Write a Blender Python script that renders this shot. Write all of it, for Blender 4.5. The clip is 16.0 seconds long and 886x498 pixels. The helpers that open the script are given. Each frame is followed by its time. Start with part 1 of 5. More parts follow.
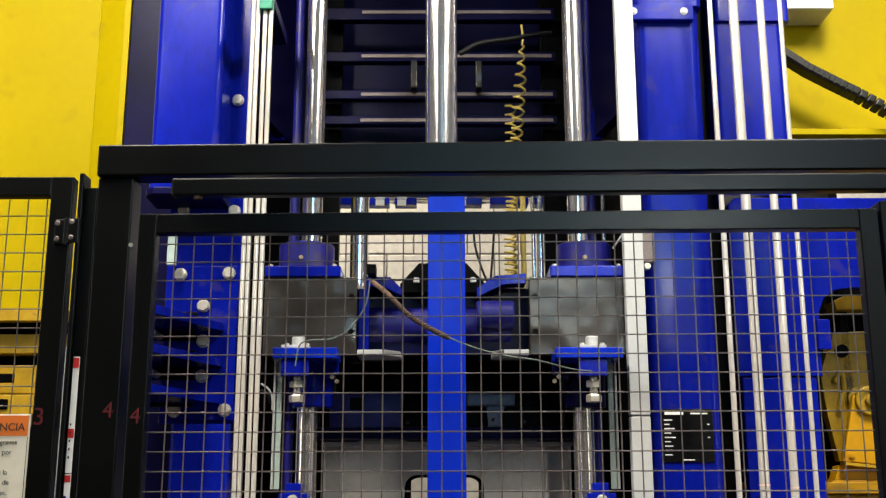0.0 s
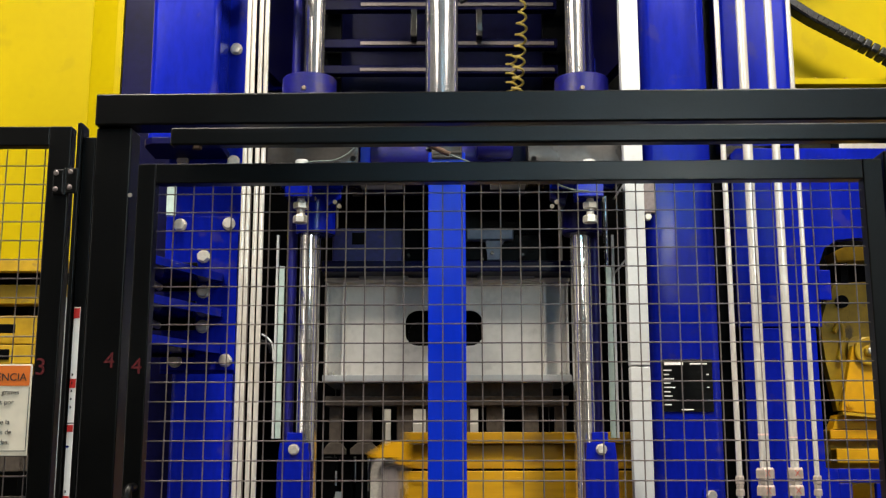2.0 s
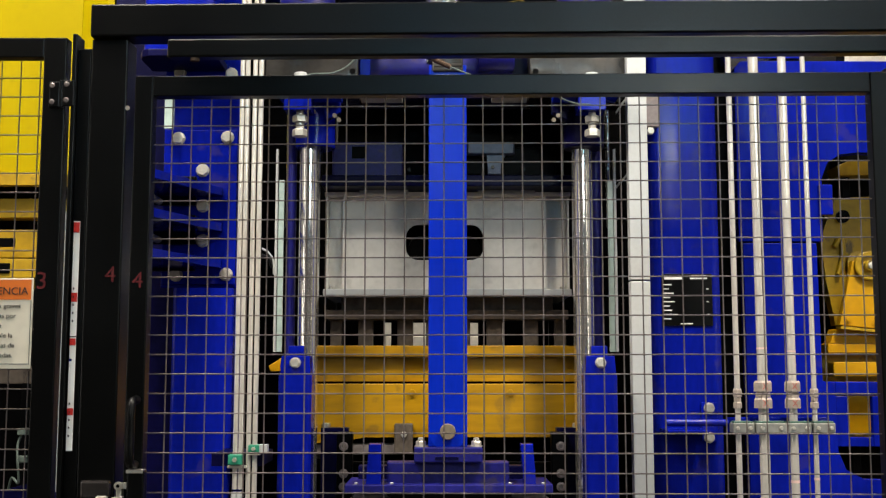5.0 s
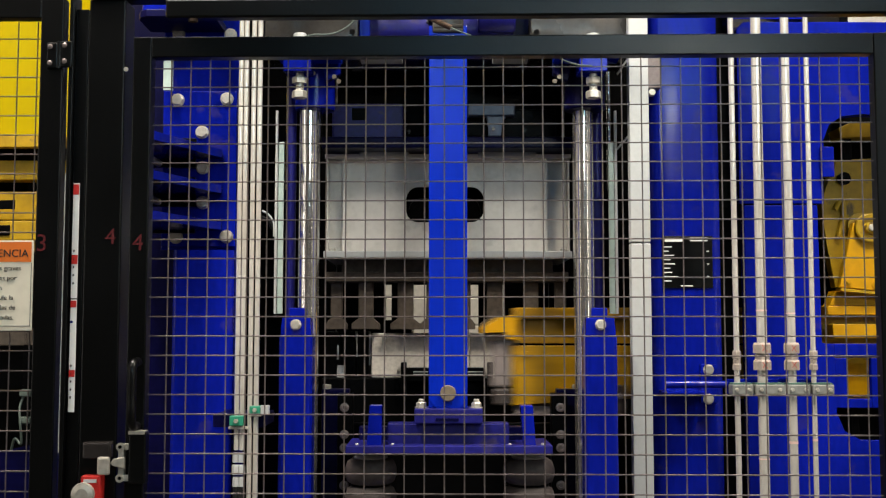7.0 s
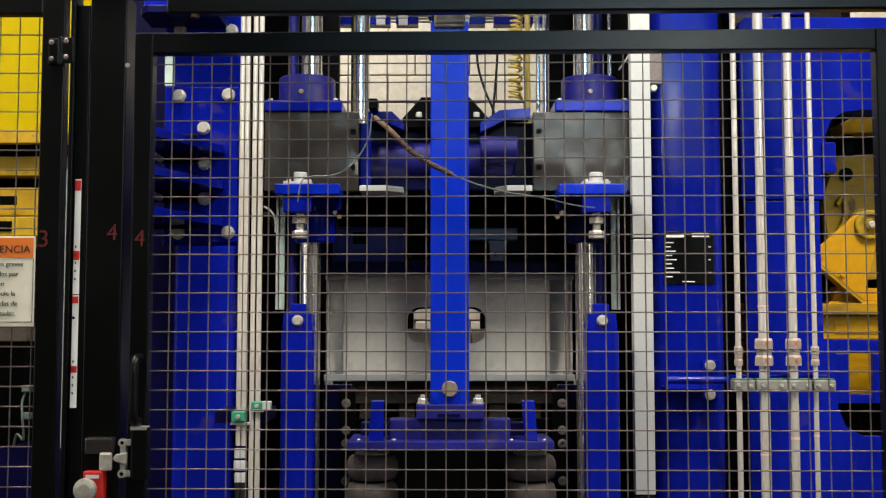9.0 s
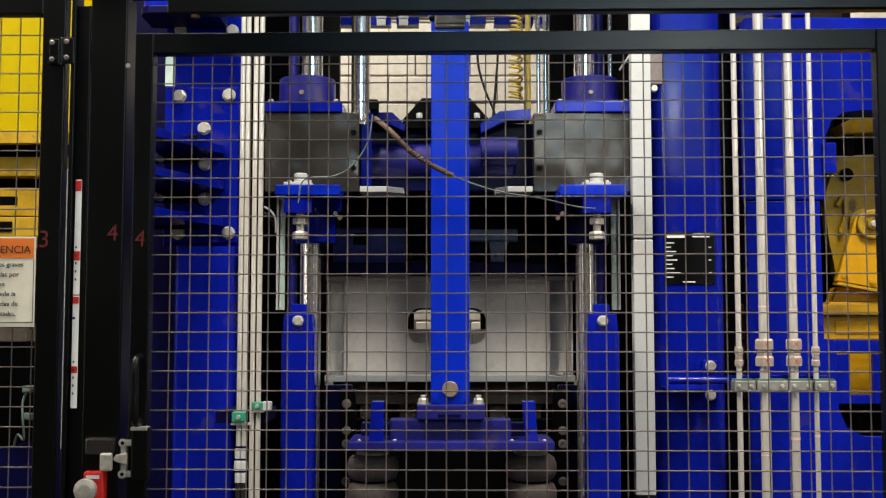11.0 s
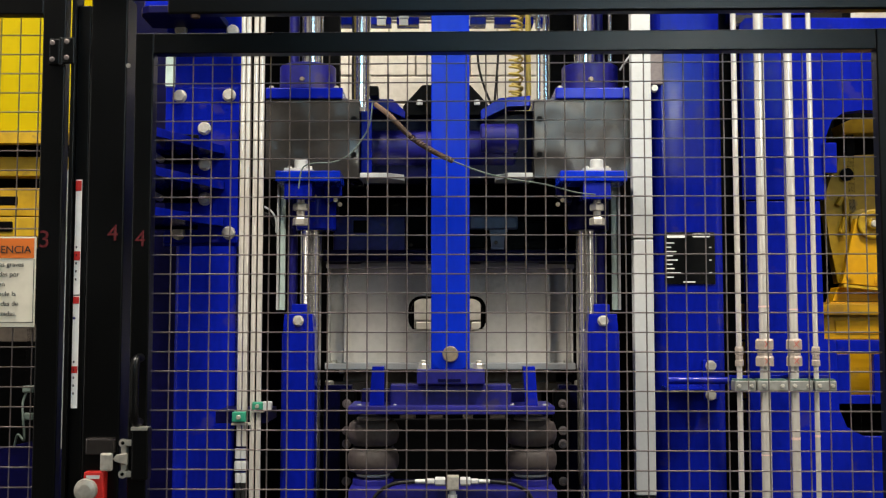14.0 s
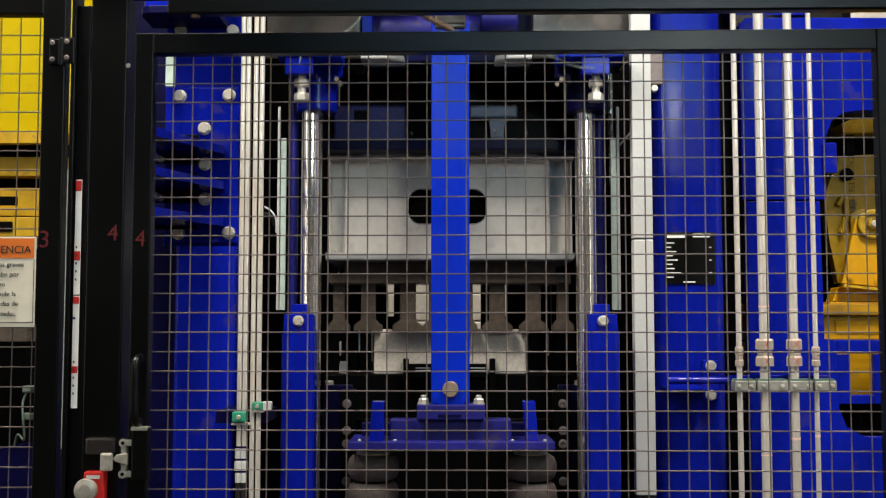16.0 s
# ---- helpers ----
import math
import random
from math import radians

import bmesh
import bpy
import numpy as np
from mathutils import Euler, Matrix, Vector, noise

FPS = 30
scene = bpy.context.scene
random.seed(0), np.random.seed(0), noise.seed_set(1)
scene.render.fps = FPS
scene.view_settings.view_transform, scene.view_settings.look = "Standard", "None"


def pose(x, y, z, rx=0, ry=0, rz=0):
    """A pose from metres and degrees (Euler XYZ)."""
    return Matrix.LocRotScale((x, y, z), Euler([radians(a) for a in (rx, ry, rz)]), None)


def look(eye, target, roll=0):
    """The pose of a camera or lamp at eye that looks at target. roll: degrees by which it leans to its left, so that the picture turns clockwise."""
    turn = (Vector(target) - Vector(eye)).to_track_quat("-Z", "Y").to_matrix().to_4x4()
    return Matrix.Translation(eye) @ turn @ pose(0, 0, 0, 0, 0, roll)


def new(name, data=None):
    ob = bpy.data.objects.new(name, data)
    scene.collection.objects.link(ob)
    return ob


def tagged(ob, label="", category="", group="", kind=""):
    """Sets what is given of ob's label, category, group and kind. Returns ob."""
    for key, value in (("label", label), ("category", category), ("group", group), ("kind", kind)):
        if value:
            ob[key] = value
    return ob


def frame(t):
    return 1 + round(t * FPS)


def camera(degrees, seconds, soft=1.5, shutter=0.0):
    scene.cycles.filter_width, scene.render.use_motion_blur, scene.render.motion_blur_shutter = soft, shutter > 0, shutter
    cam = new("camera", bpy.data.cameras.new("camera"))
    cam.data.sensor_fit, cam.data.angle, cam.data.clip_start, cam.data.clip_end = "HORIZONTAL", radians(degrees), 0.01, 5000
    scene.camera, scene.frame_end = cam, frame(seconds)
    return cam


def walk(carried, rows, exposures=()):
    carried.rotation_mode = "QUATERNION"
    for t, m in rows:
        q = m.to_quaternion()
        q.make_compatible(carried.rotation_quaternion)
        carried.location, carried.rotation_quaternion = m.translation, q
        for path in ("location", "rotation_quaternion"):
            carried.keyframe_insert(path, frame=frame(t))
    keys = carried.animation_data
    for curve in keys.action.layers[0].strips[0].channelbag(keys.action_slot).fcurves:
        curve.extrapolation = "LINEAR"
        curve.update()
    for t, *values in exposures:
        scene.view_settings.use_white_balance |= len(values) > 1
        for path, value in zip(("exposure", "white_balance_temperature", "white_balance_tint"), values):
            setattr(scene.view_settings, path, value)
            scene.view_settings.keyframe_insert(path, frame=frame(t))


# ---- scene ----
# The camera stands on a tripod and tilts down, the lens swinging a little with the head, then rests.
EYE = (0.0, 0.0, 1.35)
cam = camera(43.75, 16.0, soft=1.25, shutter=0.5)


def aim(pitch, yaw, roll):
    p, y = radians(pitch), radians(yaw)
    way = Vector((-math.sin(y) * math.cos(p), math.cos(y) * math.cos(p), math.sin(p)))
    u = max(0.0, (pitch - 4.1) / 9.16)
    eye = Vector(EYE) + Vector((0.010 * u * u, -0.029 * u ** 1.6, -0.005 * u))
    return look(eye, eye + way, roll)


walk(cam, [(t, aim(p, y, r)) for t, p, y, r in (
    (0.0, 13.27, -0.06, -0.07), (0.5, 12.53, -0.08, -0.08), (1.0, 11.79, -0.08, -0.07), (1.5, 11.32, -0.09, -0.06),
    (2.0, 10.72, -0.10, -0.06), (2.5, 9.90, -0.11, -0.05), (3.0, 9.10, -0.11, -0.04), (3.5, 8.43, -0.115, -0.035),
    (4.0, 7.77, -0.12, -0.02), (4.5, 6.97, -0.125, 0.0), (5.2, 6.02, -0.13, 0.0), (6.2, 4.88, -0.13, 0.0), (7.0, 4.30, -0.12, 0.01), (7.5, 4.01, -0.09, 0.01),
    (8.0, 4.06, -0.035, 0.0), (9.0, 4.08, -0.035, 0.0), (11.5, 4.10, -0.005, 0.0), (12.0, 4.10, 0.0, 0.0), (16.0, 4.10, 0.0, 0.0))],
    exposures=[(0.0, -0.06), (16.0, -0.06)])

# ---- world and lamps ----
world = bpy.data.worlds.new("world")
scene.world = world
world.use_nodes = True
world.node_tree.nodes["Background"].inputs[0].default_value = (0.75, 0.85, 1.0, 1)
world.node_tree.nodes["Background"].inputs[1].default_value = 0.003

# unseen hanging lamps, added to light the back wall and the press from above
LAMPS = [(-1.5, 7.0, 5.4, 230), (2.5, 7.0, 5.4, 230), (-1.55, 2.55, 5.15, 300), (1.75, 2.55, 5.15, 295)]
for lx, ly, lz, watts in LAMPS:
    lamp = new("hall_lamp", bpy.data.lights.new("hall_lamp", "AREA"))
    lamp.data.shape, lamp.data.size, lamp.data.size_y = "RECTANGLE", 0.5, 1.5
    lamp.data.energy, lamp.data.color = watts, (1.0, 0.925, 0.81)
    lamp.matrix_world = pose(lx, ly, lz - 0.12)
# daylight through unseen translucent strips added in the roof, on both sides of the camera
SKYLIGHTS = [(-4.1, 0.2, 1.5, 6.0, 165), (4.1, 0.2, 1.5, 6.0, 115)]
for lx, ly, wide, long, watts in SKYLIGHTS:
    lamp = new("roof_light", bpy.data.lights.new("roof_light", "AREA"))
    lamp.data.shape, lamp.data.size, lamp.data.size_y = "RECTANGLE", wide, long
    lamp.data.energy, lamp.data.color = watts, (1.0, 0.87, 0.74)
    lamp.matrix_world = pose(lx, ly, 6.13)
# daylight from unseen openings of the hall walls: a high band and one clear pane behind the camera, assumed from
# reflections, and tall narrow ones added on both sides
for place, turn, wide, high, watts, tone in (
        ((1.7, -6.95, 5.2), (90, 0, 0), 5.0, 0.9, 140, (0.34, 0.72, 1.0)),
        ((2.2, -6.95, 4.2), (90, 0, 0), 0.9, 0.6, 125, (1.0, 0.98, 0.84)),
        ((7.95, -4.6, 2.5), (90, 0, 90), 0.6, 3.4, 46, (1.0, 0.95, 0.88)),
        ((7.95, -0.4, 2.5), (90, 0, 90), 0.6, 3.4, 52, (1.0, 0.95, 0.88)),
        ((-7.95, -4.6, 2.5), (90, 0, -90), 0.6, 3.4, 40, (1.0, 0.95, 0.88)),
        ((-7.95, -0.4, 2.5), (90, 0, -90), 0.6, 3.4, 44, (1.0, 0.95, 0.88))):
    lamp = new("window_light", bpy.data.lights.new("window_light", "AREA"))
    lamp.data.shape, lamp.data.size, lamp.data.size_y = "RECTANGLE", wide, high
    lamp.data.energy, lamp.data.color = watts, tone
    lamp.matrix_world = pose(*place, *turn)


# ---- materials ----
def material(name, colour, rough=0.5, metal=0.0, vary=0.25, grime=0.3, grain=30.0, bump=0.15, spots=0.0, coat=0.0, emit=0.0, gloss=0.35, stretch=(1, 1, 1), wave=0.0):
    """Paint, metal or stone: broad stains and fine grain in the colour, the roughness and the relief."""
    m = bpy.data.materials.new(name)
    m.use_nodes = True
    nt = m.node_tree
    n, link = nt.nodes, nt.links.new
    b = n["Principled BSDF"]
    co = n.new("ShaderNodeTexCoord")
    mp = n.new("ShaderNodeMapping")
    mp.inputs["Scale"].default_value = stretch
    link(co.outputs["Object"], mp.inputs[0])
    broad, fine = n.new("ShaderNodeTexNoise"), n.new("ShaderNodeTexNoise")
    broad.inputs["Scale"].default_value, broad.inputs["Detail"].default_value = 2.3, 6
    fine.inputs["Scale"].default_value, fine.inputs["Detail"].default_value = grain, 4
    link(mp.outputs[0], broad.inputs[0]), link(mp.outputs[0], fine.inputs[0])
    ramp = n.new("ShaderNodeValToRGB")
    ramp.color_ramp.elements[0].position, ramp.color_ramp.elements[1].position = 0.35, 0.68
    dark = [c * (1 - vary) for c in colour]
    ramp.color_ramp.elements[0].color, ramp.color_ramp.elements[1].color = (*dark, 1), (*colour, 1)
    link(broad.outputs["Fac"], ramp.inputs[0])
    mix = n.new("ShaderNodeMixRGB")
    mix.blend_type = "MULTIPLY"
    mix.inputs[0].default_value = grime
    link(ramp.outputs[0], mix.inputs[1])
    fr = n.new("ShaderNodeValToRGB")
    fr.color_ramp.elements[0].position, fr.color_ramp.elements[1].position = 0.3, 0.6
    fr.color_ramp.elements[0].color = (0.45, 0.43, 0.4, 1)
    link(fine.outputs["Fac"], fr.inputs[0])
    link(fr.outputs[0], mix.inputs[2])
    last = mix
    if spots:
        chip = n.new("ShaderNodeTexNoise")
        chip.inputs["Scale"].default_value, chip.inputs["Detail"].default_value = 9.0, 8
        link(co.outputs["Object"], chip.inputs[0])
        cr = n.new("ShaderNodeValToRGB")
        cr.color_ramp.elements[0].position, cr.color_ramp.elements[1].position = 0.60, 0.66
        link(chip.outputs["Fac"], cr.inputs[0])
        amount = n.new("ShaderNodeMath")
        amount.operation = "MULTIPLY"
        amount.inputs[1].default_value = spots
        link(cr.outputs[0], amount.inputs[0])
        over = n.new("ShaderNodeMixRGB")
        over.inputs[2].default_value = (0.06, 0.045, 0.03, 1)
        link(amount.outputs[0], over.inputs[0]), link(mix.outputs[0], over.inputs[1])
        last = over
    link(last.outputs[0], b.inputs["Base Color"])
    rr = n.new("ShaderNodeMapRange")
    rr.inputs["To Min"].default_value, rr.inputs["To Max"].default_value = max(0.03, rough - 0.12), min(1, rough + 0.12)
    link(broad.outputs["Fac"], rr.inputs[0]), link(rr.outputs[0], b.inputs["Roughness"])
    b.inputs["Metallic"].default_value = metal
    b.inputs["Specular IOR Level"].default_value = gloss
    b.inputs["Coat Weight"].default_value = coat
    if bump:
        bp = n.new("ShaderNodeBump")
        bp.inputs["Strength"].default_value, bp.inputs["Distance"].default_value = bump, 0.002
        link(fine.outputs["Fac"], bp.inputs["Height"]), link(bp.outputs[0], b.inputs["Normal"])
    if wave:
        sheet = n.new("ShaderNodeBump")
        sheet.inputs["Strength"].default_value, sheet.inputs["Distance"].default_value = 1.0, wave
        swell = n.new("ShaderNodeTexNoise")
        swell.inputs["Scale"].default_value, swell.inputs["Detail"].default_value = 5.0, 1
        link(mp.outputs[0], swell.inputs[0]), link(swell.outputs["Fac"], sheet.inputs["Height"])
        if bump:
            link(sheet.outputs[0], bp.inputs["Normal"])
        else:
            link(sheet.outputs[0], b.inputs["Normal"])
    if emit:
        b.inputs["Emission Color"].default_value, b.inputs["Emission Strength"].default_value = (1, 0.97, 0.92, 1), emit
    return m


# cleaner blue, its colour brightened for the window sheen on the lifting bar
BRIGHTBLUE = material("clean_blue_paint_with_sheen", (0.0016, 0.020, 0.43), 0.25, vary=0.35, grime=0.2, grain=45, bump=0.06, gloss=0.18, stretch=(1, 1, 0.2), wave=0.006)
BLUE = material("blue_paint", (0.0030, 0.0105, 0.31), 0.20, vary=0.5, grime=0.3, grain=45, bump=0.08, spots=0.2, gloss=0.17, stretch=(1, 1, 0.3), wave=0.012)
# dust plus the shade on collars and platform, mixed into one darker blue
DUSTBLUE = material("dusty_shaded_blue_paint", (0.012, 0.011, 0.18), 0.38, vary=0.5, grime=0.5, grain=40, spots=0.4, gloss=0.3)
# dark blue, also the shaded copy of the blue paint
SHADENAVY = material("dark_blue_paint_and_shade", (0.0026, 0.0024, 0.038), 0.36, vary=0.5, grime=0.45, gloss=0.09)
YELLOW = material("yellow_paint", (0.39, 0.295, 0.0007), 0.45, vary=0.06, grime=0.06, grain=25, bump=0.05, spots=0.08, gloss=0.06)
ARMYELLOW = material("orange_yellow_paint", (0.56, 0.285, 0.002), 0.4, vary=0.15, grime=0.2, grain=22, spots=0.12, gloss=0.2)
DRAWER = material("scratched_orange_yellow_paint", (0.52, 0.275, 0.002), 0.42, vary=0.45, grime=0.5, grain=16, spots=0.3, gloss=0.25, stretch=(0.25, 1, 1.6))
OCHRE = material("dirty_yellow_paint", (0.47, 0.285, 0.002), 0.5, vary=0.4, grime=0.45, grain=18, spots=0.8)
BLACK = material("black_powder_coat", (0.0012, 0.0012, 0.0011), 0.32, vary=0.3, grime=0.25, grain=120, bump=0.10, gloss=0.21)
NUT = material("stained_steel_nut", (0.44, 0.37, 0.31), 0.45, metal=0.3, vary=0.3, grime=0.35, grain=90)
DULLGREEN = material("dull_green_clamp_plate", (0.06, 0.13, 0.10), 0.5)
BRONZE = material("dull_bronze_pin", (0.34, 0.27, 0.19), 0.42, metal=0.5, vary=0.3, grime=0.35, grain=60)
# near-black steel, also the colour of strips and sheets that stand in for shade
SHADEBLACK = material("black_steel_and_shade", (0.0007, 0.0007, 0.0008), 0.45, vary=0.4, grime=0.5, gloss=0.05)
CHROME = material("polished_chrome", (0.88, 0.87, 0.87), 0.13, metal=0.96, vary=0.1, grime=0.1, bump=0.0)
WORN = material("worn_chrome", (0.92, 0.88, 0.84), 0.12, metal=0.93, vary=0.18, grime=0.3, grain=70, bump=0.02, spots=0.0, stretch=(1, 1, 0.03))
ZINC = material("zinc_bolt", (0.62, 0.58, 0.50), 0.35, metal=0.6, vary=0.2, grime=0.35, grain=80)
GALV = material("pale_grey_aluminium", (0.44, 0.445, 0.435), 0.5, metal=0.25, vary=0.07, grime=0.10, grain=60)
PIPE = material("cream_steel_pipe", (0.72, 0.68, 0.61), 0.24, metal=0.55, vary=0.15, grime=0.2, grain=60, stretch=(1, 1, 0.2))
GREYPAINT = material("grey_primer_steel", (0.68, 0.645, 0.585), 0.42, vary=0.10, grime=0.16, grain=35, spots=0.15)
DARKGREY = material("dark_grey_machined_steel", (0.058, 0.053, 0.047), 0.24, metal=0.45, vary=0.4, grime=0.4, grain=50, wave=0.034)
BROWN = material("dusty_brown_steel", (0.105, 0.082, 0.062), 0.8, vary=0.45, grime=0.6, grain=40, bump=0.4)
RUBBER = material("dusty_rubber", (0.058, 0.045, 0.040), 0.55, vary=0.5, grime=0.5, grain=50)
HOSE = material("black_hose", (0.007, 0.007, 0.007), 0.45, gloss=0.25)
SMOKE = material("smoky_plastic", (0.035, 0.03, 0.028), 0.15, vary=0.4, grime=0.4, gloss=0.6)
WRAP = material("rusty_spiral_wrap", (0.15, 0.088, 0.055), 0.75, vary=0.6, grime=0.6, grain=90)
COIL = material("yellow_coil_cable", (0.60, 0.45, 0.10), 0.35)
CONCRETE = material("pale_concrete", (0.72, 0.66, 0.57), 0.9, vary=0.18, grime=0.35, grain=70, bump=0.6, spots=0.25)
FLOORM = material("concrete_floor", (0.045, 0.043, 0.041), 0.7, vary=0.3, grime=0.4, grain=15)
WALLM = material("cream_wall_block", (0.66, 0.62, 0.54), 0.85, vary=0.12, grime=0.25, grain=25, bump=0.3)
PALE = material("pale_plaster", (0.40, 0.39, 0.37), 0.9, vary=0.15)
DULL = material("grey_plaster", (0.028, 0.027, 0.027), 0.9, vary=0.3)
MORTAR = material("mortar", (0.36, 0.34, 0.30), 0.95)
CEIL = material("grey_sheet_ceiling", (0.12, 0.12, 0.13), 0.7)
WIRE = material("grey_wire", (0.215, 0.175, 0.165), 0.42, metal=0.5, vary=0.3, grime=0.4, grain=80)
GREEN = material("green_plastic_clamp", (0.02, 0.22, 0.13), 0.5)
WHITE = material("white_print", (0.84, 0.82, 0.78), 0.6, vary=0.06, grime=0.1)
SIGNPAPER = material("cream_sign_face", (0.76, 0.70, 0.56), 0.5, vary=0.08, grime=0.15)
ORANGE = material("orange_print", (0.72, 0.17, 0.02), 0.5, vary=0.08, grime=0.1)
INK = material("black_ink", (0.02, 0.02, 0.02), 0.6, vary=0.1, grime=0)
RED = material("red_paint", (0.55, 0.02, 0.015), 0.5, vary=0.15, grime=0.2)
CHALK = material("red_chalk", (0.11, 0.010, 0.013), 0.9, vary=0.4, grime=0.6, grain=200)
BOXGREY = material("light_grey_enamel", (0.55, 0.56, 0.55), 0.45, vary=0.1, grime=0.15)
DUSTY = material("dusty_scraper_steel", (0.24, 0.20, 0.185), 0.8, vary=0.4, grime=0.5)
CLAMP = material("dull_green_zinc_clamp", (0.33, 0.33, 0.30), 0.45, metal=0.4, vary=0.4, grime=0.5)
MARK = material("red_paint_mark", (0.5, 0.10, 0.07), 0.8)
BLUSH = material("faded_pink_mark", (0.64, 0.42, 0.36), 0.8, vary=0.3)
CABLE = material("grey_green_cable", (0.10, 0.13, 0.11), 0.5)
VALVE = material("slate_blue_steel", (0.10, 0.13, 0.22), 0.35, vary=0.4, grime=0.4)
STRIP = material("green_tinted_plastic", (0.42, 0.52, 0.47), 0.3, vary=0.2, grime=0.3)
GLOW = material("lamp_diffuser", (0.9, 0.9, 0.9), 0.5, emit=4.0, bump=0)


# ---- mesh helpers ----
def thing(name, at, label, category, group=""):
    ob = new(name)
    ob.location = at
    ob.empty_display_size = 0.05
    bpy.context.view_layer.update()
    return tagged(ob, label, category, group)


def origin(ob):
    p = Vector(ob.location)
    while ob.parent:
        ob = ob.parent
        p += Vector(ob.location)
    return p


def part(name, bm, mat, parent, label="", kind="", bend=31):
    """Link a bmesh, given in world metres, as one mesh under a thing or a part."""
    me = bpy.data.meshes.new(name)
    bmesh.ops.recalc_face_normals(bm, faces=bm.faces)
    bm.to_mesh(me)
    bm.free()
    me.materials.append(mat)
    ob = new(name, me)
    if parent is not None:
        o = origin(parent)
        me.transform(Matrix.Translation(-o))
        ob.parent = parent
    soft = [p.use_smooth for p in me.polygons]
    me.set_sharp_from_angle(angle=radians(bend))
    for p, s in zip(me.polygons, soft):
        p.use_smooth = s
    return tagged(ob, label, kind=kind)


def setting(name, bm, mat, label, category):
    ob = part(name, bm, mat, None, label, "structure")
    ob["category"] = category
    return ob


def bm_new():
    return bmesh.new()


def box(x0, x1, y0, y1, z0, z1, r=0.003, bm=None, seg=2):
    bm = bm or bmesh.new()
    x0, x1, y0, y1, z0, z1 = min(x0, x1), max(x0, x1), min(y0, y1), max(y0, y1), min(z0, z1), max(z0, z1)
    made = bmesh.ops.create_cube(bm, size=1.0, matrix=Matrix.LocRotScale(((x0 + x1) / 2, (y0 + y1) / 2, (z0 + z1) / 2), None, (x1 - x0, y1 - y0, z1 - z0)))
    if r:
        edges = list({e for v in made["verts"] for e in v.link_edges})
        bmesh.ops.bevel(bm, geom=edges, offset=min(r, 0.45 * min(x1 - x0, y1 - y0, z1 - z0)), segments=seg, profile=0.5, affect="EDGES")
    return bm


def prism(points, axis, a, b, r=0.0, bm=None):
    """An outline of (u, v) pairs pushed along an axis from a to b. x: u=y, v=z; y: u=x, v=z; z: u=x, v=y."""
    bm = bm or bmesh.new()
    place = {"x": lambda u, v, w: (w, u, v), "y": lambda u, v, w: (u, w, v), "z": lambda u, v, w: (u, v, w)}[axis]
    lo = [bm.verts.new(place(u, v, a)) for u, v in points]
    hi = [bm.verts.new(place(u, v, b)) for u, v in points]
    n = len(points)
    faces = [bm.faces.new(lo), bm.faces.new(hi[::-1])] + [bm.faces.new((lo[i], lo[(i + 1) % n], hi[(i + 1) % n], hi[i])) for i in range(n)]
    if r:
        edges = list({e for f in faces[:2] for e in f.edges})
        bmesh.ops.bevel(bm, geom=edges, offset=r, segments=2, profile=0.5, affect="EDGES")
    return bm


def tube(x0, x1, y0, y1, z0, z1, r):
    """An upright box section with rounded corners."""
    pts = []
    for cx, cy, a in ((x1 - r, y1 - r, 0), (x0 + r, y1 - r, 90), (x0 + r, y0 + r, 180), (x1 - r, y0 + r, 270)):
        pts += [(cx + r * math.cos(radians(a + k * 9)), cy + r * math.sin(radians(a + k * 9))) for k in range(11)]
    return prism(pts, "z", z0, z1)


def turned(rings, at, axis="z", seg=28, bm=None):
    """A turned body: (radius, height) rings round an axis through a place."""
    bm = bm or bmesh.new()
    turn = {"z": Matrix(), "y": Matrix.Rotation(radians(90), 4, "X"), "x": Matrix.Rotation(radians(90), 4, "Y")}[axis]
    m = Matrix.Translation(at) @ turn
    loops = []
    for rad, h in rings:
        loops.append([bm.verts.new(m @ Vector((rad * math.cos(2 * math.pi * k / seg), rad * math.sin(2 * math.pi * k / seg), h))) for k in range(seg)])
    for a, b in zip(loops, loops[1:]):
        for k in range(seg):
            bm.faces.new((a[k], a[(k + 1) % seg], b[(k + 1) % seg], b[k])).smooth = seg > 6
    bm.faces.new(loops[0][::-1])
    bm.faces.new(loops[-1])
    return bm


def rod(x, y, z0, z1, r, seg=28, bm=None):
    c = min(0.004, r * 0.2)
    return turned([(r - c, z0), (r, z0 + c), (r, z1 - c), (r - c, z1)], (x, y, 0), "z", seg, bm)


def hexhead(at, r, h, axis="y", turn=0.0, bm=None):
    """A hexagon head that stands out of its face towards the viewer (axis y) or upwards (axis z)."""
    bm = bm or bmesh.new()
    sign = -1 if axis == "y" else 1
    loops = []
    for rad, d in ((r, 0), (r, h * 0.8), (r * 0.86, h)):
        ring = []
        for k in range(6):
            a = math.pi / 3 * k + turn
            u, v = rad * math.cos(a), rad * math.sin(a)
            ring.append(bm.verts.new((at[0] + u, at[1] + sign * d, at[2] + v) if axis == "y" else (at[0] + u, at[1] + v, at[2] + d)))
        loops.append(ring)
    for a, b in zip(loops, loops[1:]):
        for k in range(6):
            bm.faces.new((a[k], a[(k + 1) % 6], b[(k + 1) % 6], b[k]))
    bm.faces.new(loops[0][::-1])
    bm.faces.new(loops[-1])
    return bm


